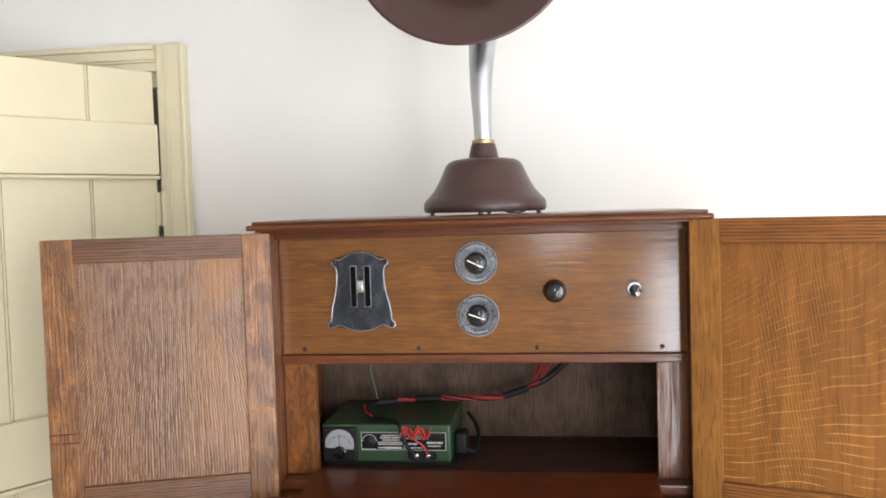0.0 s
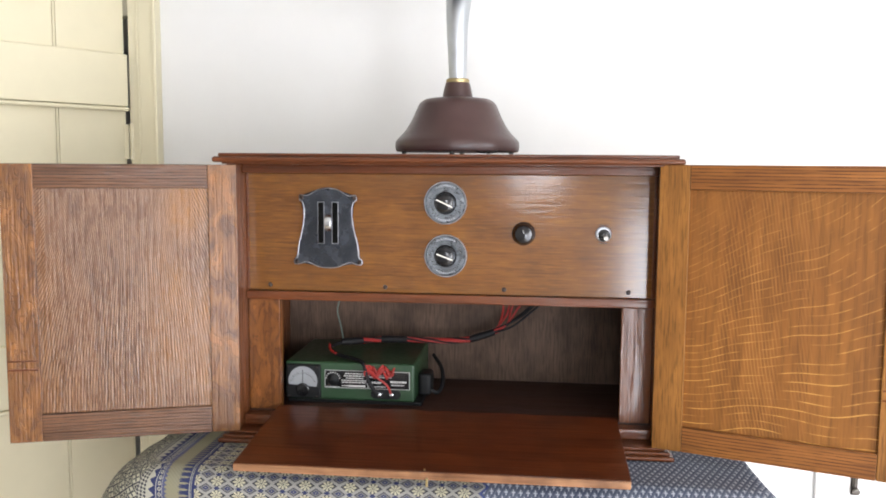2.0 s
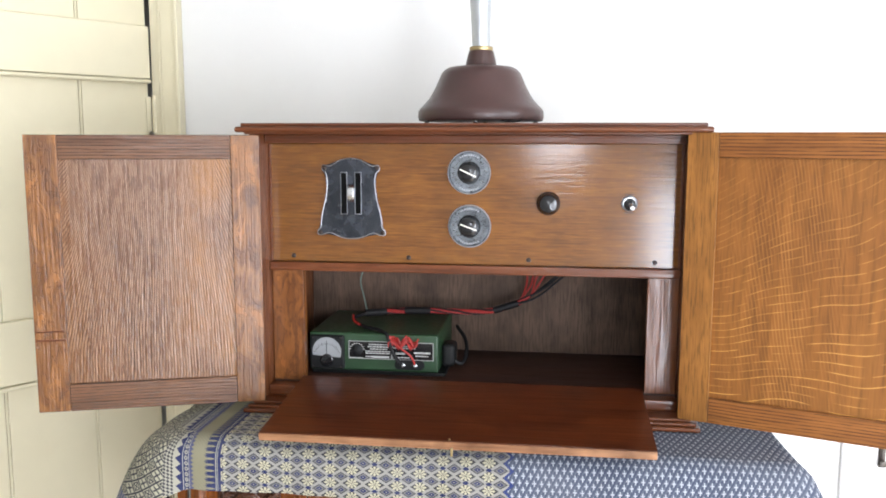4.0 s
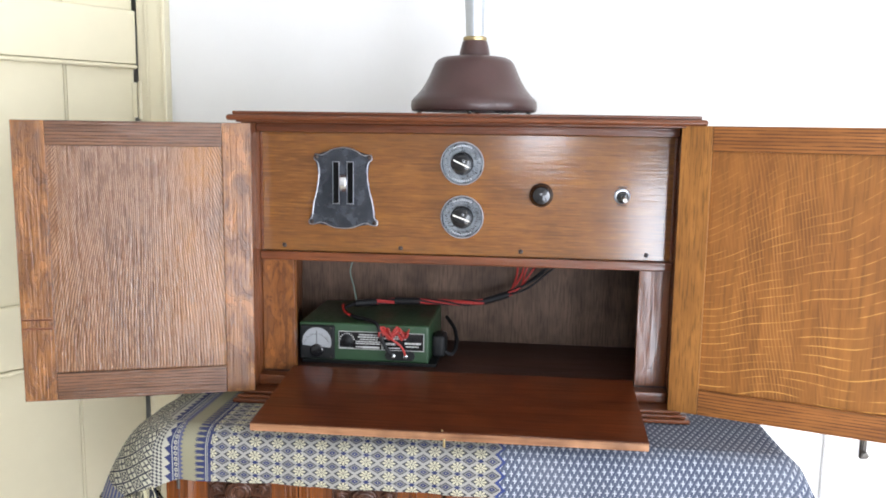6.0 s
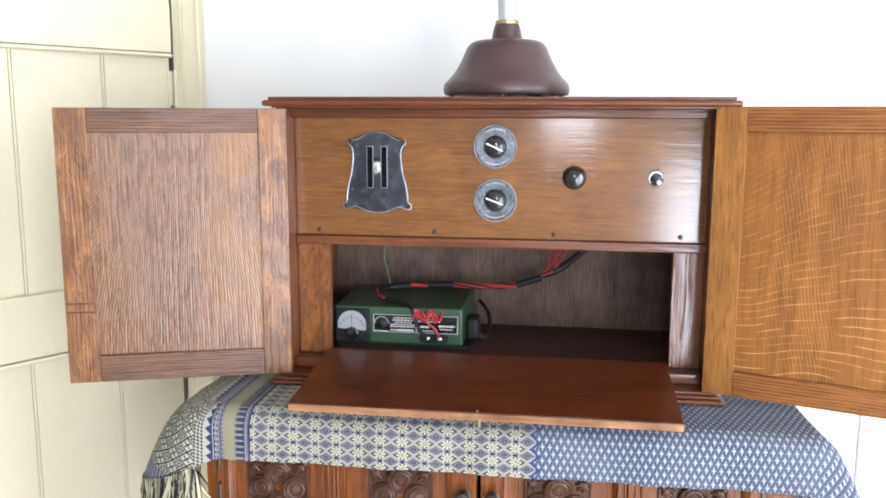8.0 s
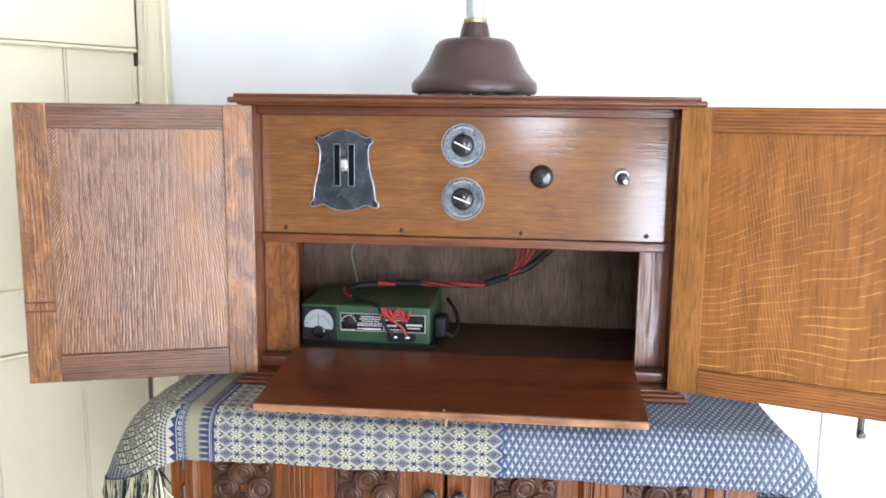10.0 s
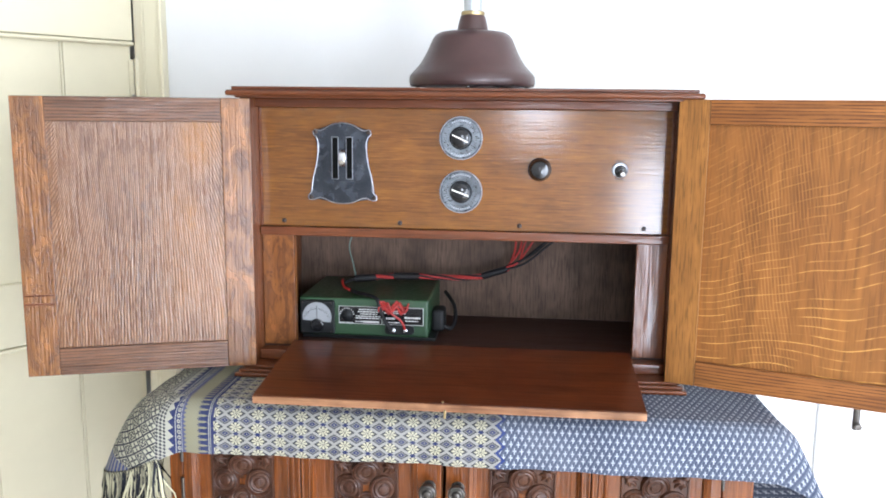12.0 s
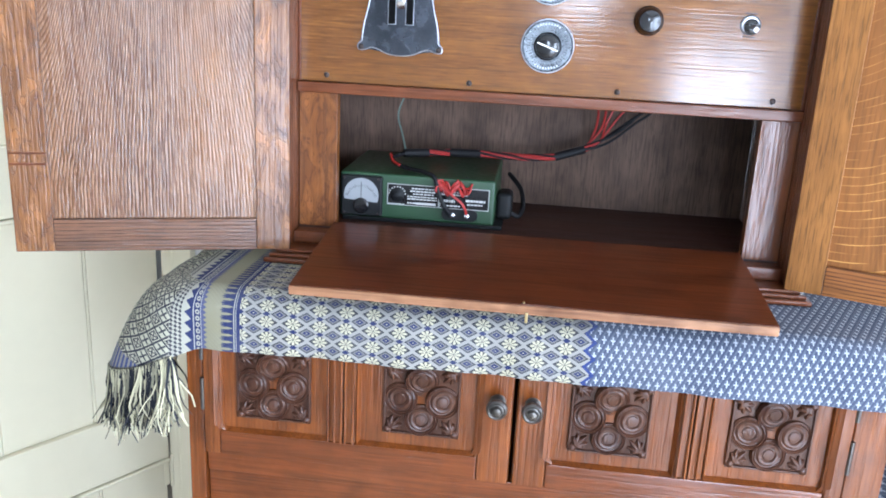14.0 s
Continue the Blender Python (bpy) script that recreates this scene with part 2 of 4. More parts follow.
M_RIM = plain("bright_nickel_rim", (0.40, 0.41, 0.44), 0.34, 0.9, vary=0.3, grain=200)
M_BLACK = plain("black_bakelite", (0.007, 0.007, 0.008), 0.15, vary=0.2, grain=100, relief=0.0)
# black for strips that stand in for shade in a groove and slots
M_DARK = plain("black_shade_fill", (0.004, 0.004, 0.004), 0.8, vary=0.1, relief=0.0, spec=0.05)
M_IVORY = plain("ivory_pointer", (0.72, 0.70, 0.62), 0.4, vary=0.05)
M_SCREW = plain("dark_screw", (0.035, 0.024, 0.02), 0.4, 0.6, vary=0.3, grain=200)
M_GREEN = plain("green_enamel", (0.015, 0.046, 0.018), 0.42, vary=0.15, grain=120, relief=0.12, coat=0.1)
M_CASE = plain("black_crackle", (0.009, 0.0095, 0.010), 0.5, vary=0.2, grain=200, spec=0.2)
M_FACE = plain("meter_paper", (0.25, 0.26, 0.27), 0.5, vary=0.03)
M_PRINT = plain("white_print", (0.45, 0.45, 0.44), 0.5, vary=0.06)
M_RED = plain("red_wire", (0.30, 0.018, 0.014), 0.4, vary=0.15, grain=200)
M_WIRE = plain("black_wire", (0.008, 0.008, 0.009), 0.6, vary=0.3, spec=0.25)
M_GWIRE = plain("grey_green_wire", (0.12, 0.17, 0.14), 0.5, vary=0.15)
M_STEEL = plain("dark_bronze", (0.085, 0.078, 0.070), 0.32, 0.9, vary=0.35, grain=120)


def cloth_material():
    """Woven cotton with bands, a star lattice and a field of small crosses, laid out in metres over the cloth."""
    m, t, b = material("woven_cotton_cloth", 0.85, spec=0.15)
    c = t.nodes.new("ShaderNodeTexCoord")
    sep = t.nodes.new("ShaderNodeSeparateXYZ")
    t.links.new(c.outputs["UV"], sep.inputs[0])
    u, v = Ex(t, sep.outputs[0]), Ex(t, sep.outputs[1])
    navy, cream, star, gold, black = (0.012, 0.018, 0.070), (0.300, 0.288, 0.232), (0.37, 0.345, 0.24), (0.20, 0.185, 0.115), (0.017, 0.017, 0.025)
    # star lattice
    # a pale lattice; dark lozenges with an eight-petalled star, and pale ones with a small blue heart
    pitch = 0.0333
    a, q = u.cell(pitch), v.cell(0.0205)
    a2, q2 = (u + pitch / 2).cell(pitch), (v + 0.01025).cell(0.0205)
    dia, d2, d3 = a.abs() + q.abs(), a2.abs() + q2.abs(), a.abs() + q2.abs()
    col = blend(t, dia < 0.435, (0.235, 0.228, 0.205), (0.024, 0.024, 0.028))
    col = blend(t, dia < 0.35, col, (0.058, 0.056, 0.050))
    ang = (q * 0.0205).op("ARCTAN2", a * 0.0280)
    r = ((a * 0.0280) * (a * 0.0280) + (q * 0.0205) * (q * 0.0205)).op("SQRT")
    petal = (ang * 4.0).op("COSINE").abs()
    col = blend(t, (r < petal * 0.0034 + 0.0044) * (petal > 0.45), col, star)
    col = blend(t, r < 0.0011, col, (0.12, 0.12, 0.10))
    col = blend(t, (d2 - 0.285).abs() < 0.045, col, (0.040, 0.040, 0.046))
    col = blend(t, d2 < 0.24, col, (0.135, 0.132, 0.128))
    col = blend(t, d2 < 0.155, col, navy)
    col = blend(t, d2 < 0.04, col, cream)
    col = blend(t, d3 < 0.155, col, navy)
    # crosses
    w = v / 0.0103
    odd = (w * 0.5).op("FRACT") > 0.5
    uu = (u + odd * 0.0052) / 0.0104
    ca, cq = (uu.op("FRACT") - 0.5).abs(), (w.op("FRACT") - 0.5).abs()
    cross = ((ca < 0.075) * (cq < 0.45)).either((ca < 0.26) * (cq < 0.09))
    ground = blend(t, ((u * 1.0 + v * 0.5) / 0.0052).op("FRACT") > 0.55, (0.045, 0.056, 0.088), (0.080, 0.092, 0.122))
    field = blend(t, cross, ground, (0.33, 0.35, 0.38))
    edge = v.cell(0.0205).abs() * 0.022 + 0.070
    col = blend(t, u > edge, col, (0.020, 0.034, 0.125))
    col = blend(t, u > edge + 0.005, col, field)
    # bands
    def band(x0, x1, colour, col):
        return blend(t, u.between(x0, x1), col, colour)
    spike = blend(t, (v.cell(0.0092).abs() * 0.036 + (-0.3760)) < u, gold, navy)
    spike = blend(t, (v.cell(0.0046).abs() < 0.14) * (u > -0.3735), spike, navy)
    col = band(-0.3765, -0.358, spike, col)
    col = band(-0.358, -0.3545, cream, col)
    col = band(-0.3568, -0.3553, navy, col)
    col = band(-0.3545, -0.350, navy, col)
    goldw = blend(t, (v / 0.002 + u / 0.002).op("FRACT") > 0.5, gold, (0.21, 0.195, 0.125))
    col = band(-0.391, -0.3765, goldw, col)
    zig = blend(t, (v.cell(0.0066).abs() * 0.011 + (-0.3985)) < u, (0.06, 0.065, 0.13), gold)
    col = band(-0.402, -0.391, zig, col)
    rr = (v.cell(0.0085) * 0.0085)
    dd = ((rr * rr) + (u + 0.4075) * (u + 0.4075)).op("SQRT")
    dots = blend(t, dd < 0.0033, navy, cream)
    dots = blend(t, dd < 0.0014, dots, navy)
    col = band(-0.414, -0.402, dots, col)
    col = band(-0.4145, -0.4130, (0.30, 0.295, 0.27), col)
    col = band(-0.4030, -0.4018, (0.30, 0.295, 0.27), col)
    scal = blend(t, (v.cell(0.0145).abs() * 0.018 + (-0.4265)) > u, navy, cream)
    col = band(-0.430, -0.4145, scal, col)
    g1, g2 = (u + 0.5).cell(0.0235), v.cell(0.0220)
    gd = g1.abs() + g2.abs()
    geo = blend(t, (gd - 0.5).abs() < 0.075, (0.38, 0.362, 0.262), black)
    geo = blend(t, (gd - 0.30).abs() < 0.045, geo, black)
    geo = blend(t, (gd < 0.30) * (g1.abs().op("MINIMUM", g2.abs()) < 0.035), geo, black)
    geo = blend(t, (gd > 0.62) * ((g1.abs() - g2.abs()).abs() < 0.07), geo, black)
    col = blend(t, u < -0.430, col, geo)
    small = blend(t, ((u / 0.0055).op("FRACT") - 0.5).abs() + ((v / 0.0055).op("FRACT") - 0.5).abs() < 0.46, cream, black)
    col = band(-0.445, -0.430, small, col)
    col = blend(t, (u < -0.47) * (v > 0.148), col, blend(t, (u / 0.0055).op("FRACT") > 0.5, (0.20, 0.19, 0.17), (0.03, 0.04, 0.13)))
    # thread texture and fading
    wv = ((u / 0.0009).op("SINE") * (v / 0.0009).op("SINE"))
    fade = noise_tex(t, coords(t), 14.0, 3)
    col = blend(t, fade.step(0.35, 0.7) * 0.12, col, (0.26, 0.27, 0.30))
    t.links.new(col, b.inputs["Base Color"])
    bump(t, b, wv, 0.35, 0.0004)
    return m


M_CLOTH = cloth_material()


def fringe_material():
    m, t, b = material("fringe_threads", 0.85, spec=0.1)
    g = t.nodes.new("ShaderNodeNewGeometry")
    f = Ex(t, g.outputs["Random Per Island"])
    col = blend(t, f > 0.46, (0.022, 0.023, 0.028), (0.44, 0.405, 0.265))
    col = blend(t, f > 0.80, col, (0.20, 0.185, 0.125))
    t.links.new(col, b.inputs["Base Color"])
    return m


M_FRINGE = fringe_material()


# ---------------- mesh helpers ----------------
def add_box(bm, x0, x1, y0, y1, z0, z1, bevel=0.0, seg=2):
    vs = [bm.verts.new((x, y, z)) for z in (z0, z1) for y in (y0, y1) for x in (x0, x1)]
    fs = [bm.faces.new([vs[i] for i in f]) for f in ((0, 2, 3, 1), (4, 5, 7, 6), (0, 1, 5, 4), (2, 6, 7, 3), (0, 4, 6, 2), (1, 3, 7, 5))]
    if bevel:
        es = list({e for f in fs for e in f.edges})
        bmesh.ops.bevel(bm, geom=es, offset=bevel, segments=seg, profile=0.5, affect="EDGES")


def box_bm(x0, x1, y0, y1, z0, z1, bevel=0.0015, seg=2):
    bm = bmesh.new()
    add_box(bm, x0, x1, y0, y1, z0, z1, bevel, seg)
    return bm


def add_lathe(bm, profile, seg=48, m=None, cap=True):
    """Rings of (radius, height) turned round z, then moved by m."""
    m = m or Matrix()
    rings = []
    for r, z in profile:
        if r < 1e-6:
            rings.append([bm.verts.new(m @ Vector((0, 0, z)))])
        else:
            rings.append([bm.verts.new(m @ Vector((r * math.cos(2 * math.pi * k / seg), r * math.sin(2 * math.pi * k / seg), z))) for k in range(seg)])
    for a, b in zip(rings, rings[1:]):
        for k in range(seg):
            j = (k + 1) % seg
            if len(a) == 1 and len(b) > 1:
                bm.faces.new((a[0], b[k], b[j]))
            elif len(b) == 1 and len(a) > 1:
                bm.faces.new((a[k], b[0], a[j]))
            elif len(a) > 1:
                bm.faces.new((a[k], a[j], b[j], b[k]))
    if cap:
        for ring in (rings[0], rings[-1]):
            if len(ring) > 2:
                bm.faces.new(ring)


def lathe_bm(profile, seg=48, m=None, cap=True):
    bm = bmesh.new()
    add_lathe(bm, profile, seg, m, cap)
    bmesh.ops.recalc_face_normals(bm, faces=bm.faces)
    return bm


def prism_bm(outline, y0, y1, bevel=0.0, holes=()):
    """A plate of the given outline in x and z, from y0 to y1."""
    bm = bmesh.new()
    front = [bm.verts.new((x, y0, z)) for x, z in outline]
    back = [bm.verts.new((x, y1, z)) for x, z in outline]
    f0 = bm.faces.new(front)
    bm.faces.new(list(reversed(back)))
    for k in range(len(outline)):
        j = (k + 1) % len(outline)
        bm.faces.new((front[k], back[k], back[j], front[j]))
    if bevel:
        bmesh.ops.bevel(bm, geom=list(f0.edges), offset=bevel, segments=2, profile=0.6, affect="EDGES")
    bmesh.ops.recalc_face_normals(bm, faces=bm.faces)
    return bm


def tube_bm(points, radii, seg=12, steps=6, cap=True):
    """A round tube along a smooth line through the points."""
    pts = [Vector(p) for p in points]
    radii = radii if isinstance(radii, (list, tuple)) else [radii] * len(pts)
    line = []
    for i in range(len(pts) - 1):
        p0, p1, p2, p3 = pts[max(i - 1, 0)], pts[i], pts[i + 1], pts[min(i + 2, len(pts) - 1)]
        for k in range(steps + (i == len(pts) - 2)):
            s = k / steps
            p = 0.5 * ((2 * p1) + (p2 - p0) * s + (2 * p0 - 5 * p1 + 4 * p2 - p3) * s * s + (3 * p1 - p0 - 3 * p2 + p3) * s ** 3)
            line.append((p, radii[i] * (1 - s) + radii[i + 1] * s))
    bm = bmesh.new()
    side = None
    rings = []
    for i, (p, r) in enumerate(line):
        d = (line[min(i + 1, len(line) - 1)][0] - line[max(i - 1, 0)][0]).normalized()
        if side is None:
            side = d.orthogonal().normalized()
        side = (side - d * side.dot(d)).normalized()
        up = d.cross(side)
        rings.append([bm.verts.new(p + r * (side * math.cos(2 * math.pi * k / seg) + up * math.sin(2 * math.pi * k / seg))) for k in range(seg)])
    for a, b in zip(rings, rings[1:]):
        for k in range(seg):
            bm.faces.new((a[k], a[(k + 1) % seg], b[(k + 1) % seg], b[k]))
    if cap:
        bm.faces.new(rings[0]), bm.faces.new(rings[-1])
    bmesh.ops.recalc_face_normals(bm, faces=bm.faces)
    return bm


def mesh_of(name, bm, mat, smooth=True):
    me = bpy.data.meshes.new(name)
    bm.to_mesh(me)
    bm.free()
    me.materials.append(mat)
    if smooth:
        for p in me.polygons:
            p.use_smooth = True
        me.set_sharp_from_angle(angle=radians(35))
    return me


def even(ob):
    """Keeps large faces flat beside their rounded edges."""
    mod = ob.modifiers.new("even_normals", "WEIGHTED_NORMAL")
    mod.keep_sharp, mod.weight = True, 100
    return ob


def part(name, bm, mat, parent, label=""):
    ob = even(new(name, mesh_of(name, bm, mat)))
    ob.parent = parent
    return tagged(ob, label)


def thing(name, m, label, category, group="", kind=""):
    ob = new(name)
    ob.empty_display_size = 0.05
    ob.matrix_world = m
    return tagged(ob, label, category, group, kind)


def setting(name, bm, mat, label, category="structure"):
    return tagged(even(new(name, mesh_of(name, bm, mat))), label, category, kind="structure")


def face_at(x, y, z):
    """A lathe that stands out towards -y from (x, y, z)."""
    return pose(x, y, z, 90, 0, 0)


# ---------------- the room ----------------
T = 0.14
DOOR_X0, DOOR_X1, DOOR_H = -1.56, -0.764, 1.882


def wall_with_hole(name, span, hole, fixed, axis, label):
    """A wall along x (axis 'x': fixed = y0, y1) or along y, with one opening (a0, a1, z0, z1)."""
    a0, a1 = span
    h0, h1, z0, z1 = hole
    bm = bmesh.new()
    for p0, p1, q0, q1 in ((a0, h0, 0, ROOM_H), (h1, a1, 0, ROOM_H), (h0, h1, 0, z0), (h0, h1, z1, ROOM_H)):
        if p1 - p0 > 1e-4 and q1 - q0 > 1e-4:
            if axis == "x":
                add_box(bm, p0, p1, fixed[0], fixed[1], q0, q1)
            else:
                add_box(bm, fixed[0], fixed[1], p0, p1, q0, q1)
    bmesh.ops.remove_doubles(bm, verts=bm.verts, dist=1e-5)
    return setting(name, bm, M_WALL, label, "wall")


wall_with_hole("wall_north", (LEFT_X - T, SIDE_X + T), (DOOR_X0, DOOR_X1, 0, DOOR_H), (FRONT_Y, FRONT_Y + T), "x", "white plastered wall behind the sideboard with a doorway")
wall_with_hole("wall_east", (BACK_Y, FRONT_Y), WIN_SIDE, (SIDE_X, SIDE_X + T), "y", "white plastered wall with a window opening")
bm = bmesh.new()
spans = [LEFT_X - T]
for x0, x1, z0, z1 in (WIN_SHEEN, WIN_BACK, WIN_FAR):
    add_box(bm, spans[-1], x0, BACK_Y - T, BACK_Y, 0, ROOM_H)
    add_box(bm, x0, x1, BACK_Y - T, BACK_Y, 0, z0)
    add_box(bm, x0, x1, BACK_Y - T, BACK_Y, z1, ROOM_H)
    spans.append(x1)
add_box(bm, spans[-1], SIDE_X + T, BACK_Y - T, BACK_Y, 0, ROOM_H)
bmesh.ops.remove_doubles(bm, verts=bm.verts, dist=1e-5)
setting("wall_south", bm, M_WALL, "white plastered wall with garden doors and an added high sheen opening", "wall")
setting("wall_west", box_bm(LEFT_X - T, LEFT_X, BACK_Y, FRONT_Y, 0, ROOM_H, 0), M_WALL, "plain white plastered wall", "wall")
setting("floor", box_bm(LEFT_X - T, SIDE_X + T, BACK_Y - T, 2.0, -0.08, 0, 0), M_FLOOR, "unseen boarded floor of the room, kept pale and glossy to bounce light", "floor")
setting("ceiling", box_bm(LEFT_X - T, SIDE_X + T, BACK_Y - T, 2.0, ROOM_H, ROOM_H + 0.08, 0), M_CEIL, "plain white plastered ceiling", "ceiling")
bm = bmesh.new()
add_box(bm, LEFT_X - T, -0.2, 1.86, 2.0, 0, ROOM_H)
add_box(bm, LEFT_X - T, LEFT_X, FRONT_Y + T, 1.86, 0, ROOM_H)
add_box(bm, -0.34, -0.2, FRONT_Y + T, 1.86, 0, ROOM_H)
setting("wall_hall", bm, M_WALL, "plain white walls of the passage behind the door", "wall")


def window_frame(name, m, w, h, label):
    win = thing(name, m, label, "window", kind="structure")
    for x0, x1, z0, z1 in ((-w / 2, -w / 2 + 0.03, 0, h), (w / 2 - 0.03, w / 2, 0, h), (-0.011, 0.011, 0.04, h - 0.04)):
        part("window_frame", box_bm(x0, x1, -0.025, 0.025, z0, z1, 0.004), M_WHITE, win)
    for z0, z1 in ((0, 0.04), (h - 0.04, h)):
        part("window_frame", box_bm(-w / 2 + 0.03, w / 2 - 0.03, -0.025, 0.025, z0, z1, 0.004), M_WHITE, win)
    return win


window_frame("window_1", pose(SIDE_X + 0.04, (WIN_SIDE[0] + WIN_SIDE[1]) / 2, WIN_SIDE[2], 0, 0, 90), WIN_SIDE[1] - WIN_SIDE[0], WIN_SIDE[3] - WIN_SIDE[2], "white painted glazed side door with two lights")
# the last one frames the high opening added for the sheen
for name, (x0, x1, z0, z1) in (("window_2", WIN_BACK), ("window_3", WIN_FAR), ("window_4", WIN_SHEEN)):
    window_frame(name, pose((x0 + x1) / 2, BACK_Y - 0.04, z0), x1 - x0, z1 - z0, "white painted glazed opening in the unseen wall behind")

# door frame: lining, architrave with a rounded outer step
trim = thing("trim", pose(0, 0, 0), "cream painted moulded architrave round the doorway", "door frame", kind="structure")


def architrave(x0, x1, flip):
    """An upright with three steps; flip: the outer edge is towards -x."""
    bm = bmesh.new()
    w = x1 - x0
    for a, b, d in ((0.0, 0.26, 0.016), (0.26, 0.40, 0.021), (0.40, 0.86, 0.024), (0.86, 1.0, 0.03)):
        p, q = (x1 - w * b, x1 - w * a) if flip else (x0 + w * a, x0 + w * b)
        add_box(bm, p, q, FRONT_Y - d, FRONT_Y - 0.001, 0, 1.937, 0.003)
    return bm


part("architrave", architrave(-0.7740, -0.702, False), M_CREAM, trim)
part("architrave", architrave(DOOR_X0 - 0.074, DOOR_X0 - 0.004, True), M_CREAM, trim)
bm = bmesh.new()
for z0, z1, d in ((DOOR_H - 0.004, 1.898, 0.016), (1.898, 1.904, 0.021), (1.904, 1.926, 0.024), (1.926, 1.938, 0.03)):
    add_box(bm, DOOR_X0 - 0.004, -0.7740, FRONT_Y - d, FRONT_Y - 0.001, z0, z1, 0.002)
part("head", bm, M_CREAM, trim)
for x0, x1 in ((-0.780, -0.7645), (DOOR_X0 + 0.0005, DOOR_X0 + 0.016)):
    part("jamb", box_bm(x0, x1, FRONT_Y + 0.022, FRONT_Y + T - 0.002, 0, DOOR_H - 0.002, 0.002), M_CREAM, trim)

# the open ledged door: boards with beaded joints, three ledges on the near face
part("stop", box_bm(DOOR_X0 + 0.017, -0.781, FRONT_Y + 0.012, FRONT_Y + 0.05, 1.845, DOOR_H - 0.001, 0.002), M_CREAM, trim)
LEAF = 57.0
door = thing("door_1", pose(-0.7795, FRONT_Y - 0.014, 0.0, 0, 0, LEAF), "cream painted ledged and boarded door standing ajar", "door", kind="structure")
edges = (-0.004, -0.166, -0.356, -0.545, -0.735)
for a, b in zip(edges, edges[1:]):
    bm = bmesh.new()
    add_box(bm, b + 0.0065, a - 0.001, 0.0, 0.022, 0.012, 1.875, 0.002)
    add_box(bm, b + 0.0005, b + 0.0060, 0.001, 0.020, 0.012, 1.875, 0.0025, 3)
    part("board", bm, M_CREAM, door)
for z0, z1 in ((1.628, 1.754), (0.994, 1.136), (0.391, 0.541)):
    bm = bmesh.new()
    add_box(bm, -0.733, -0.006, -0.016, 0.0, z0 + 0.010, z1, 0.004, 2)
    add_box(bm, -0.733, -0.006, -0.021, 0.0, z0, z0 + 0.0085, 0.004, 3)
    part("ledge", bm, M_CREAM, door)
for z in (1.519, 0.32):
    hinge = part("hinge", lathe_bm([(0.0, 0), (0.0055, 0.001), (0.0055, 0.027), (0.0045, 0.0275), (0.0055, 0.028), (0.0055, 0.055), (0.0045, 0.0555), (0.0055, 0.056), (0.0055, 0.082), (0, 0.083)], 16, pose(0.005, -0.007, z)), M_CREAM, door, "cream painted butt hinge")
    part("flange", box_bm(-0.012, 0.0, -0.0025, -0.0005, z + 0.003, z + 0.08, 0.0005), M_CREAM, hinge)

# low white cupboard door in the wall beside the sideboard
cup = thing("door_2", pose(0.0, FRONT_Y, 0.0), "white painted low wall cupboard door with a small latch", "door", kind="structure")
part("cupboard_frame", box_bm(0.60, 0.741, -0.022, -0.001, 0.08, 1.36, 0.003), M_WHITE, cup)
part("cupboard_frame", box_bm(1.33, 1.42, -0.022, -0.001, 0.08, 1.36, 0.003), M_WHITE, cup)
part("cupboard_frame", box_bm(0.746, 1.329, -0.022, -0.001, 1.28, 1.36, 0.003), M_WHITE, cup)
part("leaf", box_bm(0.758, 1.320, -0.016, -0.002, 0.09, 1.27, 0.004), M_WHITE, cup)
latch = part("latch", box_bm(0.829, 0.843, -0.022, -0.0165, 0.812, 0.864, 0.0035, 3), M_STEEL, cup, "small tarnished metal latch")
part("latch_knob", lathe_bm([(0.0, 0), (0.003, 0.0), (0.003, 0.006), (0.0075, 0.009), (0.0065, 0.015), (0, 0.016)], 18, face_at(0.836, -0.022, 0.825)), M_STEEL, latch)
part("latch_bolt", box_bm(0.8335, 0.8385, -0.026, -0.0225, 0.832, 0.860, 0.0015), M_STEEL, latch)
for x in (0.862, 0.874):
    part("screw", lathe_bm([(0.0022, 0.0), (0.0018, 0.0008), (0.0, 0.001)], 10, face_at(x, -0.016, 0.838)), M_RIM, cup)

# baseboards
bb = setting("baseboard", box_bm(-0.699, 0.598, FRONT_Y - 0.018, FRONT_Y - 0.001, 0.0, 0.13, 0.004), M_WHITE, "white painted baseboard along the wall", "baseboard")


# ---------------- sideboard ----------------
SBY = -0.190
sb = thing("sideboard", pose(-0.0045, 0, 0), "carved brown oak sideboard with two panelled doors", "sideboard")
def slab_bm(x1, y0, y1, z0, z1, rc):
    """A slab whose two front corners are rounded."""
    edge = [(-x1 + rc - rc * math.sin(a), y0 + rc - rc * math.cos(a)) for a in [math.pi / 2 * k / 8 for k in range(9)]]
    outline = edge + [(-x1, y1), (x1, y1)] + [(-x, y) for x, y in reversed(edge)]
    bm = bmesh.new()
    lo, hi = [bm.verts.new((x, y, z0)) for x, y in outline], [bm.verts.new((x, y, z1)) for x, y in outline]
    bm.faces.new(lo), bm.faces.new(hi)
    for k in range(len(outline)):
        j = (k + 1) % len(outline)
        bm.faces.new((lo[k], lo[j], hi[j], hi[k]))
    bmesh.ops.recalc_face_normals(bm, faces=bm.faces)
    return bm


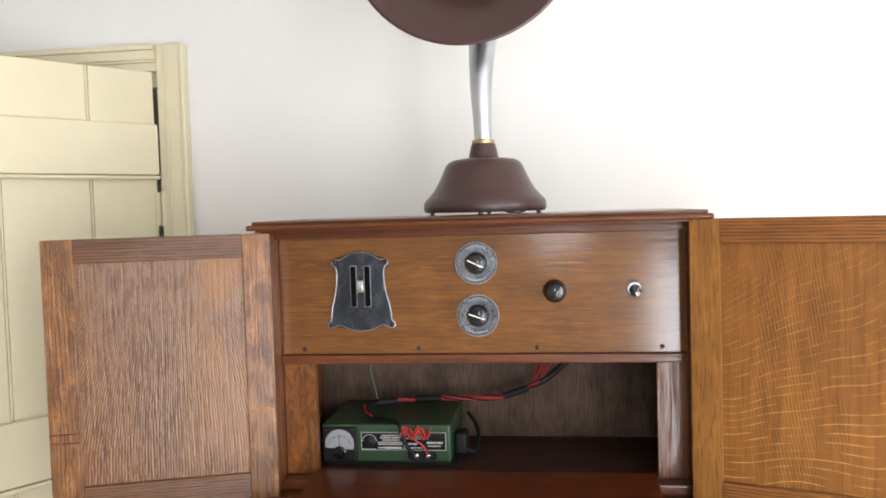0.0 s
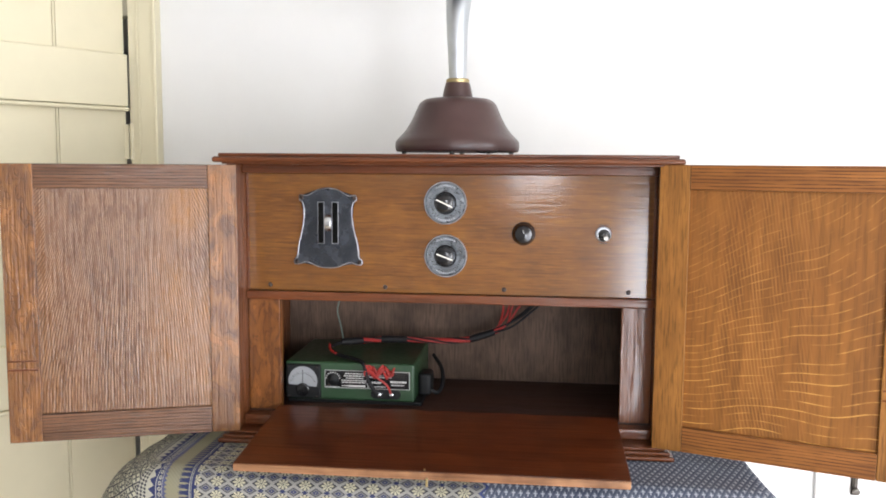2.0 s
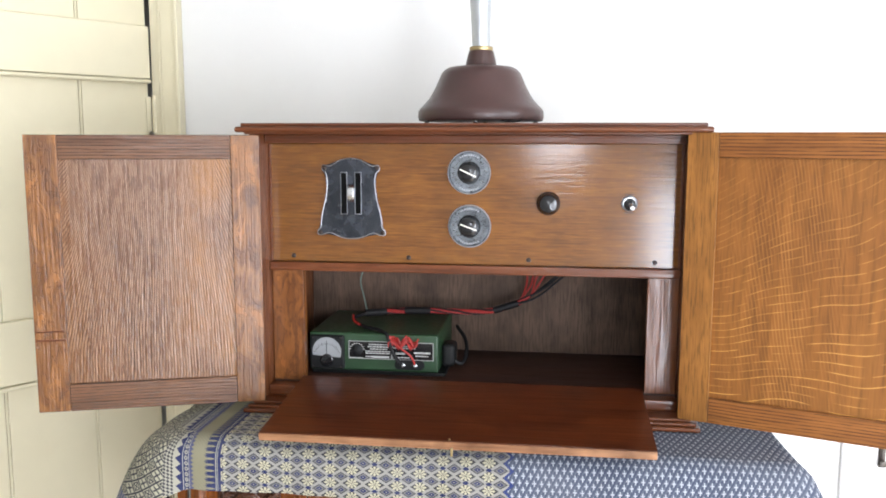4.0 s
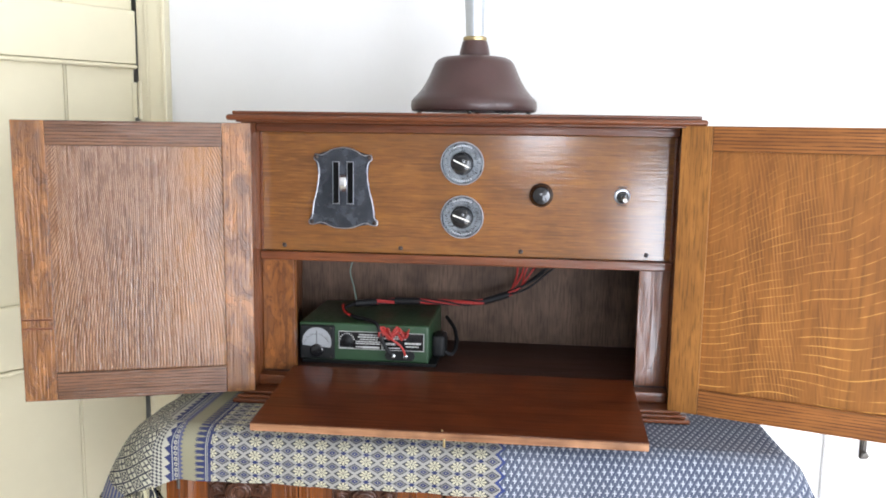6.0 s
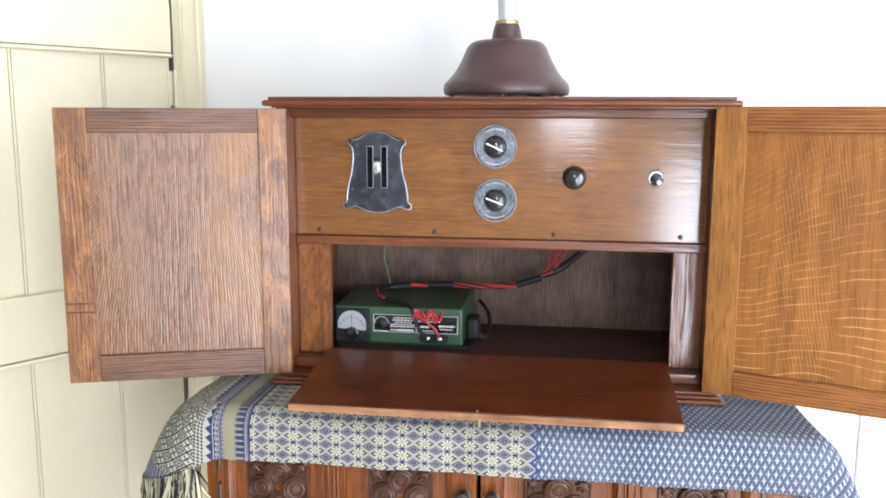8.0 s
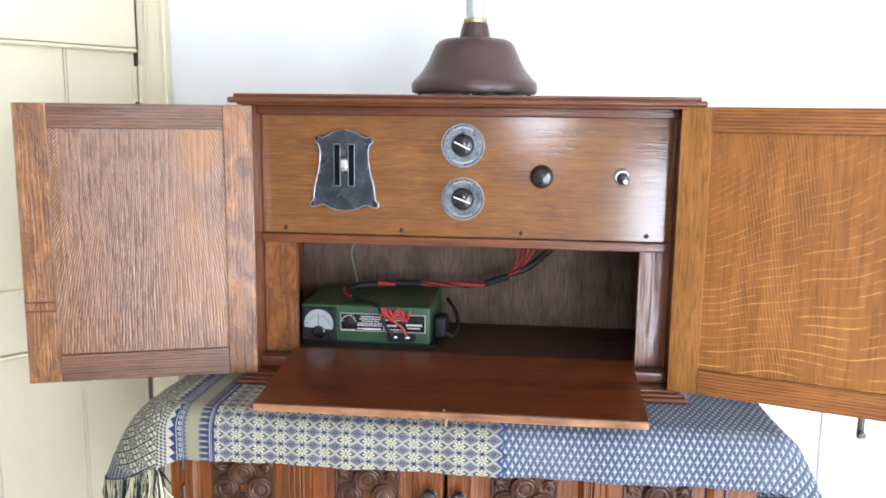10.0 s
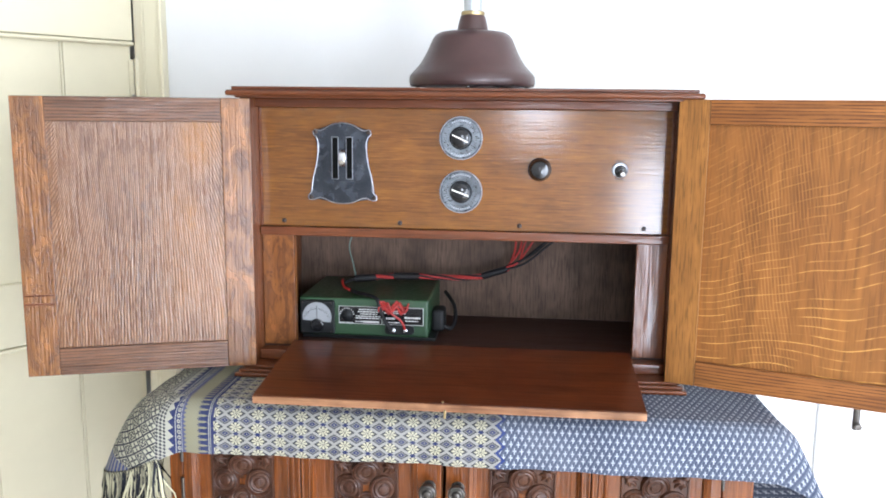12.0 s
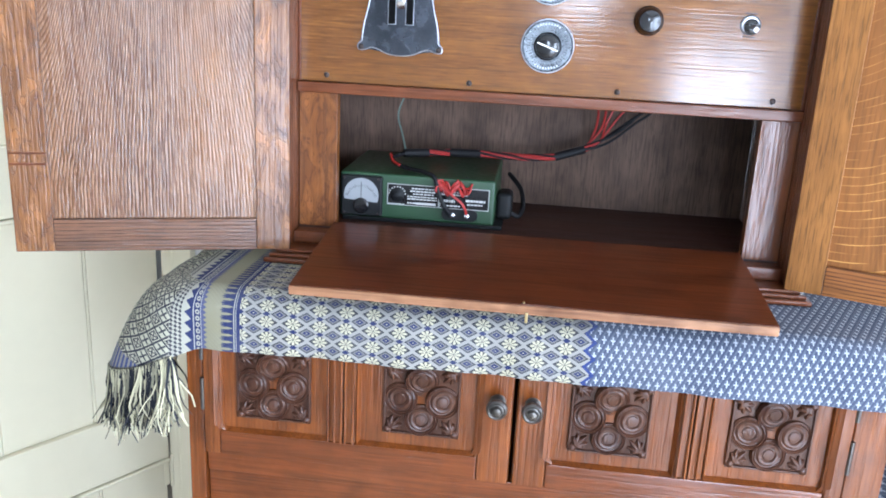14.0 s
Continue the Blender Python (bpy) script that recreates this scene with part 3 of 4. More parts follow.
part("top", slab_bm(0.4440, SBY + 0.012, 0.36, 1.0345, 1.0575, 0.03), M_SBH, sb).matrix_basis = pose(0.0170, 0, 0)
for s in (-1, 1):
    part("side_panel", box_bm(*sorted((s * 0.402, s * (0.424 if s < 0 else 0.446))), SBY + 0.004, 0.35, 0.10, 1.034, 0.003), M_SB, sb)
    part("leg", box_bm(*sorted((s * 0.378, s * 0.424)), SBY + 0.012, SBY + 0.058, 0.0, 0.0995, 0.004), M_SB, sb)
    part("leg", box_bm(*sorted((s * 0.378, s * 0.424)), 0.304, 0.35, 0.0, 0.0995, 0.004), M_SB, sb)
part("back_panel", box_bm(-0.401, 0.401, 0.335, 0.349, 0.10, 1.033, 0.002), M_SBH, sb)
part("shelf", box_bm(-0.401, 0.401, SBY + 0.03, 0.334, 0.80, 0.815, 0.002), M_SBH, sb)
part("top_rail", box_bm(-0.401, 0.401, SBY + 0.008, SBY + 0.028, 1.016, 1.0335, 0.002), M_SBH, sb)
part("middle_rail", box_bm(-0.401, 0.401, SBY + 0.008, SBY + 0.028, 0.800, 0.829, 0.003), M_SBH, sb)
part("lower_panel", box_bm(-0.401, 0.401, SBY + 0.012, SBY + 0.028, 0.10, 0.799, 0.003), M_SBH, sb)


def carved_bm(cx, cz, half):
    """A square tile with four round bosses, corner leaves and a sunk ground."""
    bm = bmesh.new()
    y = SBY + 0.004
    add_box(bm, cx - half, cx + half, y - 0.003, y + 0.006, cz - half, cz + half, 0.0012)
    for x0, x1, z0, z1 in ((-half, half, half - 0.003, half), (-half, half, -half, -half + 0.003), (-half, -half + 0.003, -half, half), (half - 0.003, half, -half, half)):
        add_box(bm, cx + x0, cx + x1, y - 0.006, y - 0.002, cz + z0, cz + z1, 0.001)
    boss = [(0.0, 0.0034), (0.002, 0.0036), (0.0062, 0.0033), (0.0074, 0.0020), (0.0086, 0.0019), (0.0098, 0.0036), (0.0124, 0.0042), (0.0142, 0.0034), (0.0152, 0.0020), (0.0166, 0.0024), (0.0178, 0.0046), (0.0188, 0.0036), (0.0196, 0.0034), (0.0206, 0.0048), (0.0214, 0.0036), (0.0218, -0.002)]
    o = half * 0.545
    for k, (dx, dz) in enumerate(((0, o), (0, -o), (-o, 0), (o, 0))):
        add_lathe(bm, boss, 28, face_at(cx + dx, y - 0.003, cz + dz) @ pose(0, 0, 0, 9 if dz > 0 else -4, 9 if dx >= 0 else -6, 0), cap=False)
    c = half * 0.80
    for sx in (-1, 1):
        for sz in (-1, 1):
            for a, l in ((0.0, 0.0135), (34, 0.0115), (-34, 0.0115), (62, 0.0085), (-62, 0.0085)):
                m = face_at(cx + sx * c, y - 0.003, cz + sz * c) @ pose(0, 0, 0, 0, 0, math.degrees(math.atan2(-sz, -sx)) + a) @ pose(l * 0.35, 0, 0) @ Matrix.Diagonal((l, 0.0036, 0.0058, 1))
                add_lathe(bm, [(0.0, 1.0), (0.5, 0.86), (0.87, 0.5), (1.0, 0.0)], 12, m, cap=False)
            add_lathe(bm, [(0.0, 0.0062), (0.003, 0.0052), (0.0052, 0.003), (0.006, 0.0)], 14, face_at(cx + sx * (c + 0.004), y - 0.003, cz + sz * (c + 0.004)), cap=False)
    bmesh.ops.recalc_face_normals(bm, faces=bm.faces)
    return bm


def moulding_bm(x0, x1, z0, z1, w, y0, y1):
    """A bevelled picture-frame moulding that slopes in from y0 at the outside to y1 at the inside."""
    bm = bmesh.new()
    rings = []
    for d, y in ((0.0, y1 + 0.001), (0.0, y0 + 0.001), (w * 0.25, y0), (w * 0.55, (y0 + y1) / 2 - 0.0006), (w, y1)):
        rings.append([bm.verts.new(p) for p in ((x0 + d, y, z0 + d), (x1 - d, y, z0 + d), (x1 - d, y, z1 - d), (x0 + d, y, z1 - d))])
    for a, b in zip(rings, rings[1:]):
        for k in range(4):
            bm.faces.new((a[k], a[(k + 1) % 4], b[(k + 1) % 4], b[k]))
    bmesh.ops.recalc_face_normals(bm, faces=bm.faces)
    return bm


TILE_Z = 0.9365


def sideboard_door(s):
    """Half of the front; s: -1 for the door with its hinges at -x."""
    dr = part("door", box_bm(*sorted((s * 0.002, s * 0.4)), SBY + 0.010, SBY + 0.018, 0.831, 1.014, 0.001), M_SB, sb)
    def bx(a, b, z0, z1, mat, nm, y=SBY - 0.002, bev=0.0025):
        return part(nm, box_bm(*sorted((s * a, s * b)), y, SBY + 0.0095, z0, z1, bev), mat, dr)
    bx(0.003, 0.043, 0.832, 1.013, M_SB, "stile")
    bx(0.379, 0.3995, 0.832, 1.013, M_SB, "stile")
    bx(0.199, 0.234, 0.8665, 1.0, M_SB, "muntin")
    bx(0.0435, 0.3785, 0.832, 0.866, M_SBH, "rail")
    bx(0.0435, 0.3785, 1.0005, 1.013, M_SBH, "rail")
    for c, hw in ((0.2025, 0.0014), (0.2125, 0.0014), (0.2175, 0.0016), (0.2265, 0.0012)):
        part("bead", box_bm(*sorted((s * (c - hw), s * (c + hw))), SBY - 0.0065, SBY - 0.0025, 0.867, 1.0, 0.0011, 3), M_SB, dr)
    # flat black strip painted in for the shade of a cut groove
    part("groove_shade", box_bm(*sorted((s * 0.2142, s * 0.2158)), SBY - 0.0026, SBY - 0.0021, 0.867, 1.0, 0.0001), M_DARK, dr)
    for c in (0.121, 0.306):
        half = 0.0775 if c < 0.2 else 0.072
        part("panel_moulding", moulding_bm(s * c - half, s * c + half, 0.8665, 1.012, 0.0045, SBY - 0.0045, SBY + 0.0035), M_SB, dr)
        part("panel", box_bm(s * c - half + 0.003, s * c + half - 0.003, SBY + 0.0038, SBY + 0.0094, 0.8695, 1.0, 0.0005), M_SB, dr)
        part("carved_panel", carved_bm(s * (0.1165 if c < 0.2 else 0.307), TILE_Z, 0.0485), M_CARVE, dr, "dark carved square with four round bosses")
        o = s * (0.1165 if c < 0.2 else 0.307)
        star = [(o + rr * math.cos(math.radians(a)), TILE_Z + rr * math.sin(math.radians(a))) for a, rr in ((0, 0.009), (30, 0.0125), (45, 0.0165), (60, 0.0125), (90, 0.009), (120, 0.0125), (135, 0.0165), (150, 0.0125), (180, 0.009), (210, 0.0125), (225, 0.0165), (240, 0.0125), (270, 0.009), (300, 0.0125), (315, 0.0165), (330, 0.0125))]
        part("carved_ground", prism_bm(star, SBY + 0.0004, SBY + 0.0015), M_SB, dr)
    # hollow chamfers on the two stiles, with run-out stops at the foot
    for x0, x1 in ((0.0385, 0.0475), (0.384, 0.3745)):
        bm = bmesh.new()
        lo, hi = [[bm.verts.new((s * x, y, z)) for x, y in ((x0, SBY - 0.0015), (x0, SBY - 0.0068), (x1, SBY - 0.0024), (x1, SBY + 0.003))] for z in (0.876, 1.0)]
        tip = bm.verts.new((s * (x1 + (x1 - x0) * 0.6), SBY - 0.0025, 0.8665))
        for a in range(3):
            bm.faces.new((lo[a], lo[a + 1], hi[a + 1], hi[a]))
            bm.faces.new((lo[a], lo[a + 1], tip))
        bmesh.ops.recalc_face_normals(bm, faces=bm.faces)
        part("chamfer", bm, M_SB, dr)
    kn = part("knob", lathe_bm([(0.0055, 0), (0.0055, 0.009), (0.0062, 0.012), (0.0115, 0.016), (0.0132, 0.021), (0.0128, 0.025), (0.0105, 0.0275), (0.0085, 0.0265), (0.007, 0.0268), (0.0052, 0.0305), (0.0, 0.032)], 28, face_at(s * 0.0215, SBY - 0.002, 0.946)), M_STEEL, dr, "round dark bronze knob with a raised ring")
    part("backplate", lathe_bm([(0.010, 0), (0.010, 0.002), (0.006, 0.003)], 24, face_at(s * 0.0215, SBY - 0.002, 0.946)), M_STEEL, kn)
    for z in (0.93, 1.0):
        part("hinge", lathe_bm([(0.0, 0), (0.0028, 0.0004), (0.0028, 0.044), (0, 0.0445)], 10, pose(s * 0.4010, SBY - 0.001, z - 0.036)), M_STEEL, dr)


sideboard_door(-1)
sideboard_door(1)


# ---------------- tablecloth ----------------
def cloth():
    """A runner laid over the top; it falls at the front, and flares out round the two ends."""
    top_z, rim_y, rim_x, rc, END_X = 1.0615, -0.170, 0.440, 0.045, 0.467
    front_drop = 0.078
    rim = []
    # rim, from the back of the one end round the front to the back of the other: place, outward way, pattern u, flare
    n = 26
    for k in range(n):
        y = 0.30 - (0.30 - (rim_y + rc)) * k / n
        rim.append((-rim_x, y, -1.0, 0.0, 1.0))
    for k in range(17):
        a = math.pi / 2 * k / 16
        rim.append((-rim_x + rc - rc * math.cos(a), rim_y + rc - rc * math.sin(a), -math.cos(a), -math.sin(a), 1 - k / 16))
    n = 150
    for k in range(1, n + 1):
        rim.append((-rim_x + rc + (rim_x - rc + END_X) * k / n, rim_y, 0.0, -1.0, 0.0))
    bm = bmesh.new()
    uvl = bm.loops.layers.uv.new("pattern")
    where = {}

    def put(x, y, z, u, v):
        vt = bm.verts.new((x, y, z))
        where[vt] = (u, v)
        return vt

    steps = 16
    strips = []
    us = []
    # pattern coordinate along the skirt
    for i, (x, y, ox, oy, fl) in enumerate(rim):
        us.append(x if x >= -rim_x + rc - 1e-6 and oy < -0.99 else None)
    for i in range(len(rim)):
        if us[i] is None:
            ang = math.atan2(-rim[i][0] - (rim_x - rc), -(rim[i][1] - rim_y - rc)) if rim[i][1] < rim_y + rc else math.pi / 2
            back = max(0.0, rim[i][1] - (rim_y + rc))
            us[i] = -(rim_x - rc + ang * (rc + 0.05) + back)
    for i, (x, y, ox, oy, fl) in enumerate(rim):
        f = fl * fl * (3 - 2 * fl)
        drop = front_drop + f * 0.062
        out = 0.030 + f * 0.080
        sway = 0.0025 * math.sin(us[i] * 31) + 0.0015 * math.sin(us[i] * 83 + 1)
        strip = []
        here, run = Vector((x, y, top_z)), 0.0
        for k in range(1, steps + 1):
            s = k / steps
            # rounds over the edge, then falls: steep in front, slanting at the ends
            dz = drop * ((1 - f) * (s ** 1.7) + f * s ** 2.3)
            o = out * ((1 - f) * min(1.0, math.sin(min(s * 1.7, 1.0) * math.pi / 2)) + f * s)
            w = sway * s * (1 + 1.5 * f)
            p = Vector((x + ox * (o + w), y + oy * (o + w), top_z - dz))
            run += (p - here).length
            here = p
            strip.append(put(p.x, p.y, p.z, us[i], run))
        strips.append(strip)
    first = [put(x, y, top_z, us[i], 0.0) for i, (x, y, ox, oy, fl) in enumerate(rim)]
    for i in range(len(rim) - 1):
        a, b = [first[i]] + strips[i], [first[i + 1]] + strips[i + 1]
        for k in range(steps):
            bm.faces.new((a[k], a[k + 1], b[k + 1], b[k]))
    # the flat top, as rows across
    ys = [rim_y + rc * (1 - math.cos(math.pi / 2 * k / 8)) for k in range(9)] + [rim_y + rc + (0.30 - rim_y - rc) * k / 12 for k in range(1, 13)]
    rows = []
    for y in ys:
        w = rim_x if y >= rim_y + rc else rim_x - rc + math.sqrt(max(0.0, rc * rc - (rim_y + rc - y) ** 2))
        rows.append([put(-w + (w + END_X) * k / 60, y, top_z, -w + (w + END_X) * k / 60, rim_y - y) for k in range(61)])
    for a, b in zip(rows, rows[1:]):
        for k in range(60):
            bm.faces.new((a[k], a[k + 1], b[k + 1], b[k]))
    # the long end: it rounds over the edge and hangs; its front strip swings out from the corner
    corner = [first[-1]] + strips[-1]
    drops = [(0.0, v.co.y - rim_y, v.co.z - top_z) for v in corner]
    runs = [where[v][1] for v in corner]
    old = [row[-1] for row in reversed(rows)] + corner[1:]
    x, z, gone = END_X, top_z, 0.0
    for k in range(1, 41):
        step = 0.0085
        gone += step
        lean = radians(85) * min(1.0, gone / 0.075) ** 0.75
        x, z = x + step * math.cos(lean), z - step * math.sin(lean)
        turn = min(1.0, gone / 0.11)
        turn = turn * turn * (3 - 2 * turn)
        row = [put(max(0.447, x - 0.85 * turn * min(y - rim_y, 0.16)) + 0.003 * math.sin(y * 30) * turn, y, z, END_X + gone, rim_y - y) for y in reversed(ys)]
        way = Vector((0.40 - 0.10 * min(1.0, max(0.0, gone - 0.1) / 0.2), -0.52, -0.50 * (1 - min(1.0, max(0.0, gone - 0.1) / 0.12)))).normalized()
        for j in range(1, len(corner)):
            p = Vector((x, rim_y, z)) + Vector(drops[j]) * (1 - turn) + way * runs[j] * turn
            row.append(put(p.x, p.y, p.z, END_X + gone, runs[j]))
        for j in range(len(row) - 1):
            bm.faces.new((old[j], old[j + 1], row[j + 1], row[j]))
        old = row
    for f in bm.faces:
        for lp in f.loops:
            lp[uvl].uv = where[lp.vert]
    ends = [(st[-1].co.copy(), us[i], rim[i][4]) for i, st in enumerate(strips)]
    bmesh.ops.recalc_face_normals(bm, faces=bm.faces)
    bmesh.ops.solidify(bm, geom=list(bm.faces), thickness=0.0012)
    return bm, ends


tc = thing("tablecloth", pose(0, 0, 0), "blue and cream woven tablecloth with star pattern and fringed end", "tablecloth")
cloth_bm, cloth_ends = cloth()
part("cloth", cloth_bm, M_CLOTH, tc)


def fringe_bm(ends):
    rnd = random.Random(5)
    path = [p for p, u, fl in ends if p.x < -0.430 and p.y < 0.02]
    bm = bmesh.new()
    n = 640
    for k in range(n):
        s = (k + rnd.random()) / n * (len(path) - 1)
        i = min(int(s), len(path) - 2)
        p = path[i].lerp(path[i + 1], s - i)
        length = rnd.uniform(0.066, 0.098)
        drift = Vector((rnd.gauss(0.004, 0.008), rnd.gauss(-0.002, 0.008), 0))
        r = rnd.uniform(0.0013, 0.0030)
        curl = rnd.uniform(-0.011, 0.011)
        rings = []
        for q in range(6):
            a = q / 5
            c = p + Vector((0, 0, 0.003 - length * a)) + drift * a * 1.2 + Vector((curl * math.sin(a * 5 + k), curl * math.cos(a * 4 + k), 0)) * a
            w = r * (1 - 0.5 * a)
            rings.append([bm.verts.new(c + Vector((w * math.cos(b), w * math.sin(b), 0))) for b in (0.4, 2.5, 4.6)])
        for a, b in zip(rings, rings[1:]):
            for j in range(3):
                bm.faces.new((a[j], a[(j + 1) % 3], b[(j + 1) % 3], b[j]))
    return bm


part("fringe", fringe_bm(cloth_ends), M_FRINGE, tc, "long black and cream knotted threads")


# ---------------- radio cabinet ----------------
CZ = 1.0628
cab = thing("radio_cabinet", pose(0, 0, 0), "brown oak radio cabinet with open doors and a lowered flap", "radio cabinet")
# plinth and top mouldings
bm = bmesh.new()
add_box(bm, -0.362, 0.362, -0.076, 0.256, CZ, CZ + 0.007, 0.0025, 3)
add_box(bm, -0.356, 0.356, -0.069, 0.254, CZ + 0.007, CZ + 0.012, 0.0015)
add_box(bm, -0.350, 0.350, -0.061, 0.252, CZ + 0.012, CZ + 0.0165, 0.002)
part("plinth", bm, M_OAK_RAIL, cab)
bm = bmesh.new()
add_box(bm, -0.352, 0.352, -0.062, 0.252, 1.5125, 1.516, 0.001)
add_box(bm, -0.364, 0.364, -0.075, 0.258, 1.5155, 1.5245, 0.0042, 4)
add_box(bm, -0.356, 0.356, -0.067, 0.256, 1.5245, 1.5300, 0.0018, 2)
part("top", bm, M_OAK_RAIL, cab)
for s in (-1, 1):
    part("side_panel", box_bm(*sorted((s * 0.3335, s * 0.347)), -0.056, 0.249, CZ + 0.0166, 1.5124, 0.0015), M_OAK_POST, cab)
part("back_panel", box_bm(-0.333, 0.333, 0.240, 0.248, CZ + 0.0166, 1.512, 0.001), M_BACK, cab, "pale plywood back")
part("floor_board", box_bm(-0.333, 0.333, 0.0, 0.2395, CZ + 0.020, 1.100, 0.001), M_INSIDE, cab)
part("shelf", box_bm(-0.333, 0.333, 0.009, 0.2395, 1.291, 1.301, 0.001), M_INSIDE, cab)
part("top_rail", box_bm(-0.333, 0.333, -0.022, 0.008, 1.4985, 1.5124, 0.002), M_OAK_RAIL, cab)
panel = part("control_panel", box_bm(-0.3325, 0.3325, 0.0, 0.008, 1.3035, 1.4983, 0.001), M_OAK_PANEL, cab, "polished orange-brown oak control panel")
part("shelf_rail", box_bm(-0.333, 0.333, -0.010, 0.0085, 1.2885, 1.3030, 0.002), M_OAK_RAIL, cab)
part("post", box_bm(-0.333, -0.279, 0.0, 0.016, 1.0985, 1.288, 0.0015), M_OAK_LPOST, cab)
part("post", box_bm(0.284, 0.333, 0.0, 0.016, 1.0985, 1.288, 0.0015), M_OAK_POST, cab)
part("bottom_rail", box_bm(-0.333, 0.333, -0.028, -0.001, CZ + 0.0166, 1.0975, 0.003), M_OAK_RAIL, cab)
# thin darker beads down the panel's sides, added in place of a shadow line
for x0, x1 in ((-0.3334, -0.3295), (0.3295, 0.3334)):
    part("bead", box_bm(x0, x1, -0.003, -0.0005, 1.3035, 1.498, 0.001), M_OAK_RAIL, cab)

# the flap, lowered towards the room
flap = part("flap", box_bm(-0.280, 0.280, -0.222, -0.002, -0.0065, 0.0045, 0.0015), M_FLAP, cab, "lowered drop-down flap of red-brown wood")
flap.matrix_basis = pose(0, -0.006, 1.1055, 5.6)
part("edge_strip", box_bm(-0.2795, 0.2795, -0.2262, -0.2222, -0.0072, 0.0040, 0.0016), M_FLAP_EDGE, flap, "worn paler front edge")
catch = part("catch", box_bm(-0.0018, 0.0018, -0.2290, -0.2264, -0.016, -0.003, 0.0008), M_BRASS, flap, "small brass catch")
part("pin", lathe_bm([(0.0, 0), (0.0016, 0.0), (0.0016, 0.002), (0.0, 0.0025)], 10, pose(-0.004, -0.219, 0.0045)), M_BRASS, catch)


def cabinet_door(s, angle, m_stile, m_rail, m_panel, stile_in, stile_out, z0, z1, pz0, pz1, label):
    """A framed door, swung open so that its inner face looks into the room; s: -1 hangs at -x."""
    w, th = (0.347 if s < 0 else 0.352), 0.020
    d = part("door", box_bm(*sorted((s * (stile_in - 0.004), s * (w - stile_out + 0.004))), 0.006, 0.013, pz0 - 0.004, pz1 + 0.004, 0.0005), m_panel, cab, label)
    d.matrix_basis = pose(s * 0.3285, -0.0600, 0, 0, 0, angle)
    def bx(a, b, lo, hi, mat, nm):
        return part(nm, box_bm(*sorted((s * a, s * b)), 0.0, th, lo, hi, 0.0012), mat, d)
    bx(0.0, stile_in, z0, z1, m_stile, "stile")
    st = bx(w - stile_out, w, z0, z1, m_stile, "stile")
    bx(stile_in + 0.0002, w - stile_out - 0.0002, z0, pz0, m_rail, "rail")
    bx(stile_in + 0.0002, w - stile_out - 0.0002, pz1, z1, m_rail, "rail")
    # two let-in patches on the meeting stile
    for za, zb in ((1.193, 1.196), (1.207, 1.2095)):
        part("inlay", box_bm(*sorted((s * (w - stile_out + 0.002), s * (w - 0.0005))), -0.0004, 0.002, za, zb, 0.0002), M_OAK_RAIL, st)
    return d


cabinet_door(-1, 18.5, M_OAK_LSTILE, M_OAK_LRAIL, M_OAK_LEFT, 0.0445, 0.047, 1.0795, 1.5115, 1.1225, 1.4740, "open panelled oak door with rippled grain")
cabinet_door(1, -19.5, M_OAK_RSTILE, M_OAK_RRAIL, M_OAK_RIGHT, 0.0445, 0.042, 1.0795, 1.5160, 1.1185, 1.4790, "open panelled oak door with pale ray flecks")

# controls
def escutcheon():
    right = [(0.0, 0.0665), (0.018, 0.0635), (0.032, 0.056), (0.040, 0.0535), (0.0495, 0.0545), (0.0515, 0.047), (0.0465, 0.043), (0.0435, 0.034), (0.0435, 0.018), (0.0470, -0.004), (0.0525, -0.024), (0.0550, -0.040), (0.0560, -0.049), (0.0610, -0.0535), (0.0605, -0.0605), (0.0510, -0.0605), (0.043, -0.0575), (0.033, -0.0590), (0.018, -0.0650), (0.0, -0.0668)]
    right = [(x * 0.935, z) for x, z in right]
    full = right + [(-x, z) for x, z in reversed(right[1:-1])]
    cx, cz = -0.1945, 1.409
    ec = part("escutcheon", prism_bm([(cx + x, cz + z) for x, z in full], -0.0046, -0.0005, 0.0016), M_PEWTER, panel, "oxidised pewter plate with two slots")
    pts = [Vector((cx + x * 0.985, -0.0046, cz + z * 0.985)) for x, z in full]
    part("rim", tube_bm(pts + [pts[0]], 0.0008, 6, 3, False), M_RIM, ec)
    for dx in (-0.0118, 0.0118):
        x0, x1 = cx + dx - 0.0047, cx + dx + 0.0047
        # flat black strip in place of the shade within an open slot
        part("slot_shade", box_bm(x0, x1, -0.0049, -0.0043, 1.384, 1.451, 0.0002), M_DARK, ec)
        part("slot_rim", moulding_bm(x0 - 0.0010, x1 + 0.0010, 1.3830, 1.4520, 0.0013, -0.0056, -0.0045), M_RIM, ec)
    part("thumb_wheel", lathe_bm([(0.0, -0.0055), (0.0185, -0.0055), (0.0195, -0.004), (0.0195, 0.004), (0.0185, 0.0055), (0.0, 0.0055)], 36, pose(cx, 0.0095, 1.417, 0, 90, 0)), M_CHROME, ec)
    for x, z in ((-0.0437, 0.0500), (0.0437, 0.0500), (-0.0522, -0.0560), (0.0522, -0.0560)):
        part("screw", lathe_bm([(0.0038, 0.0), (0.0036, 0.0014), (0.002, 0.0022), (0.0, 0.0023)], 14, face_at(cx + x, -0.0048, cz + z)), M_SCREW, ec)


escutcheon()


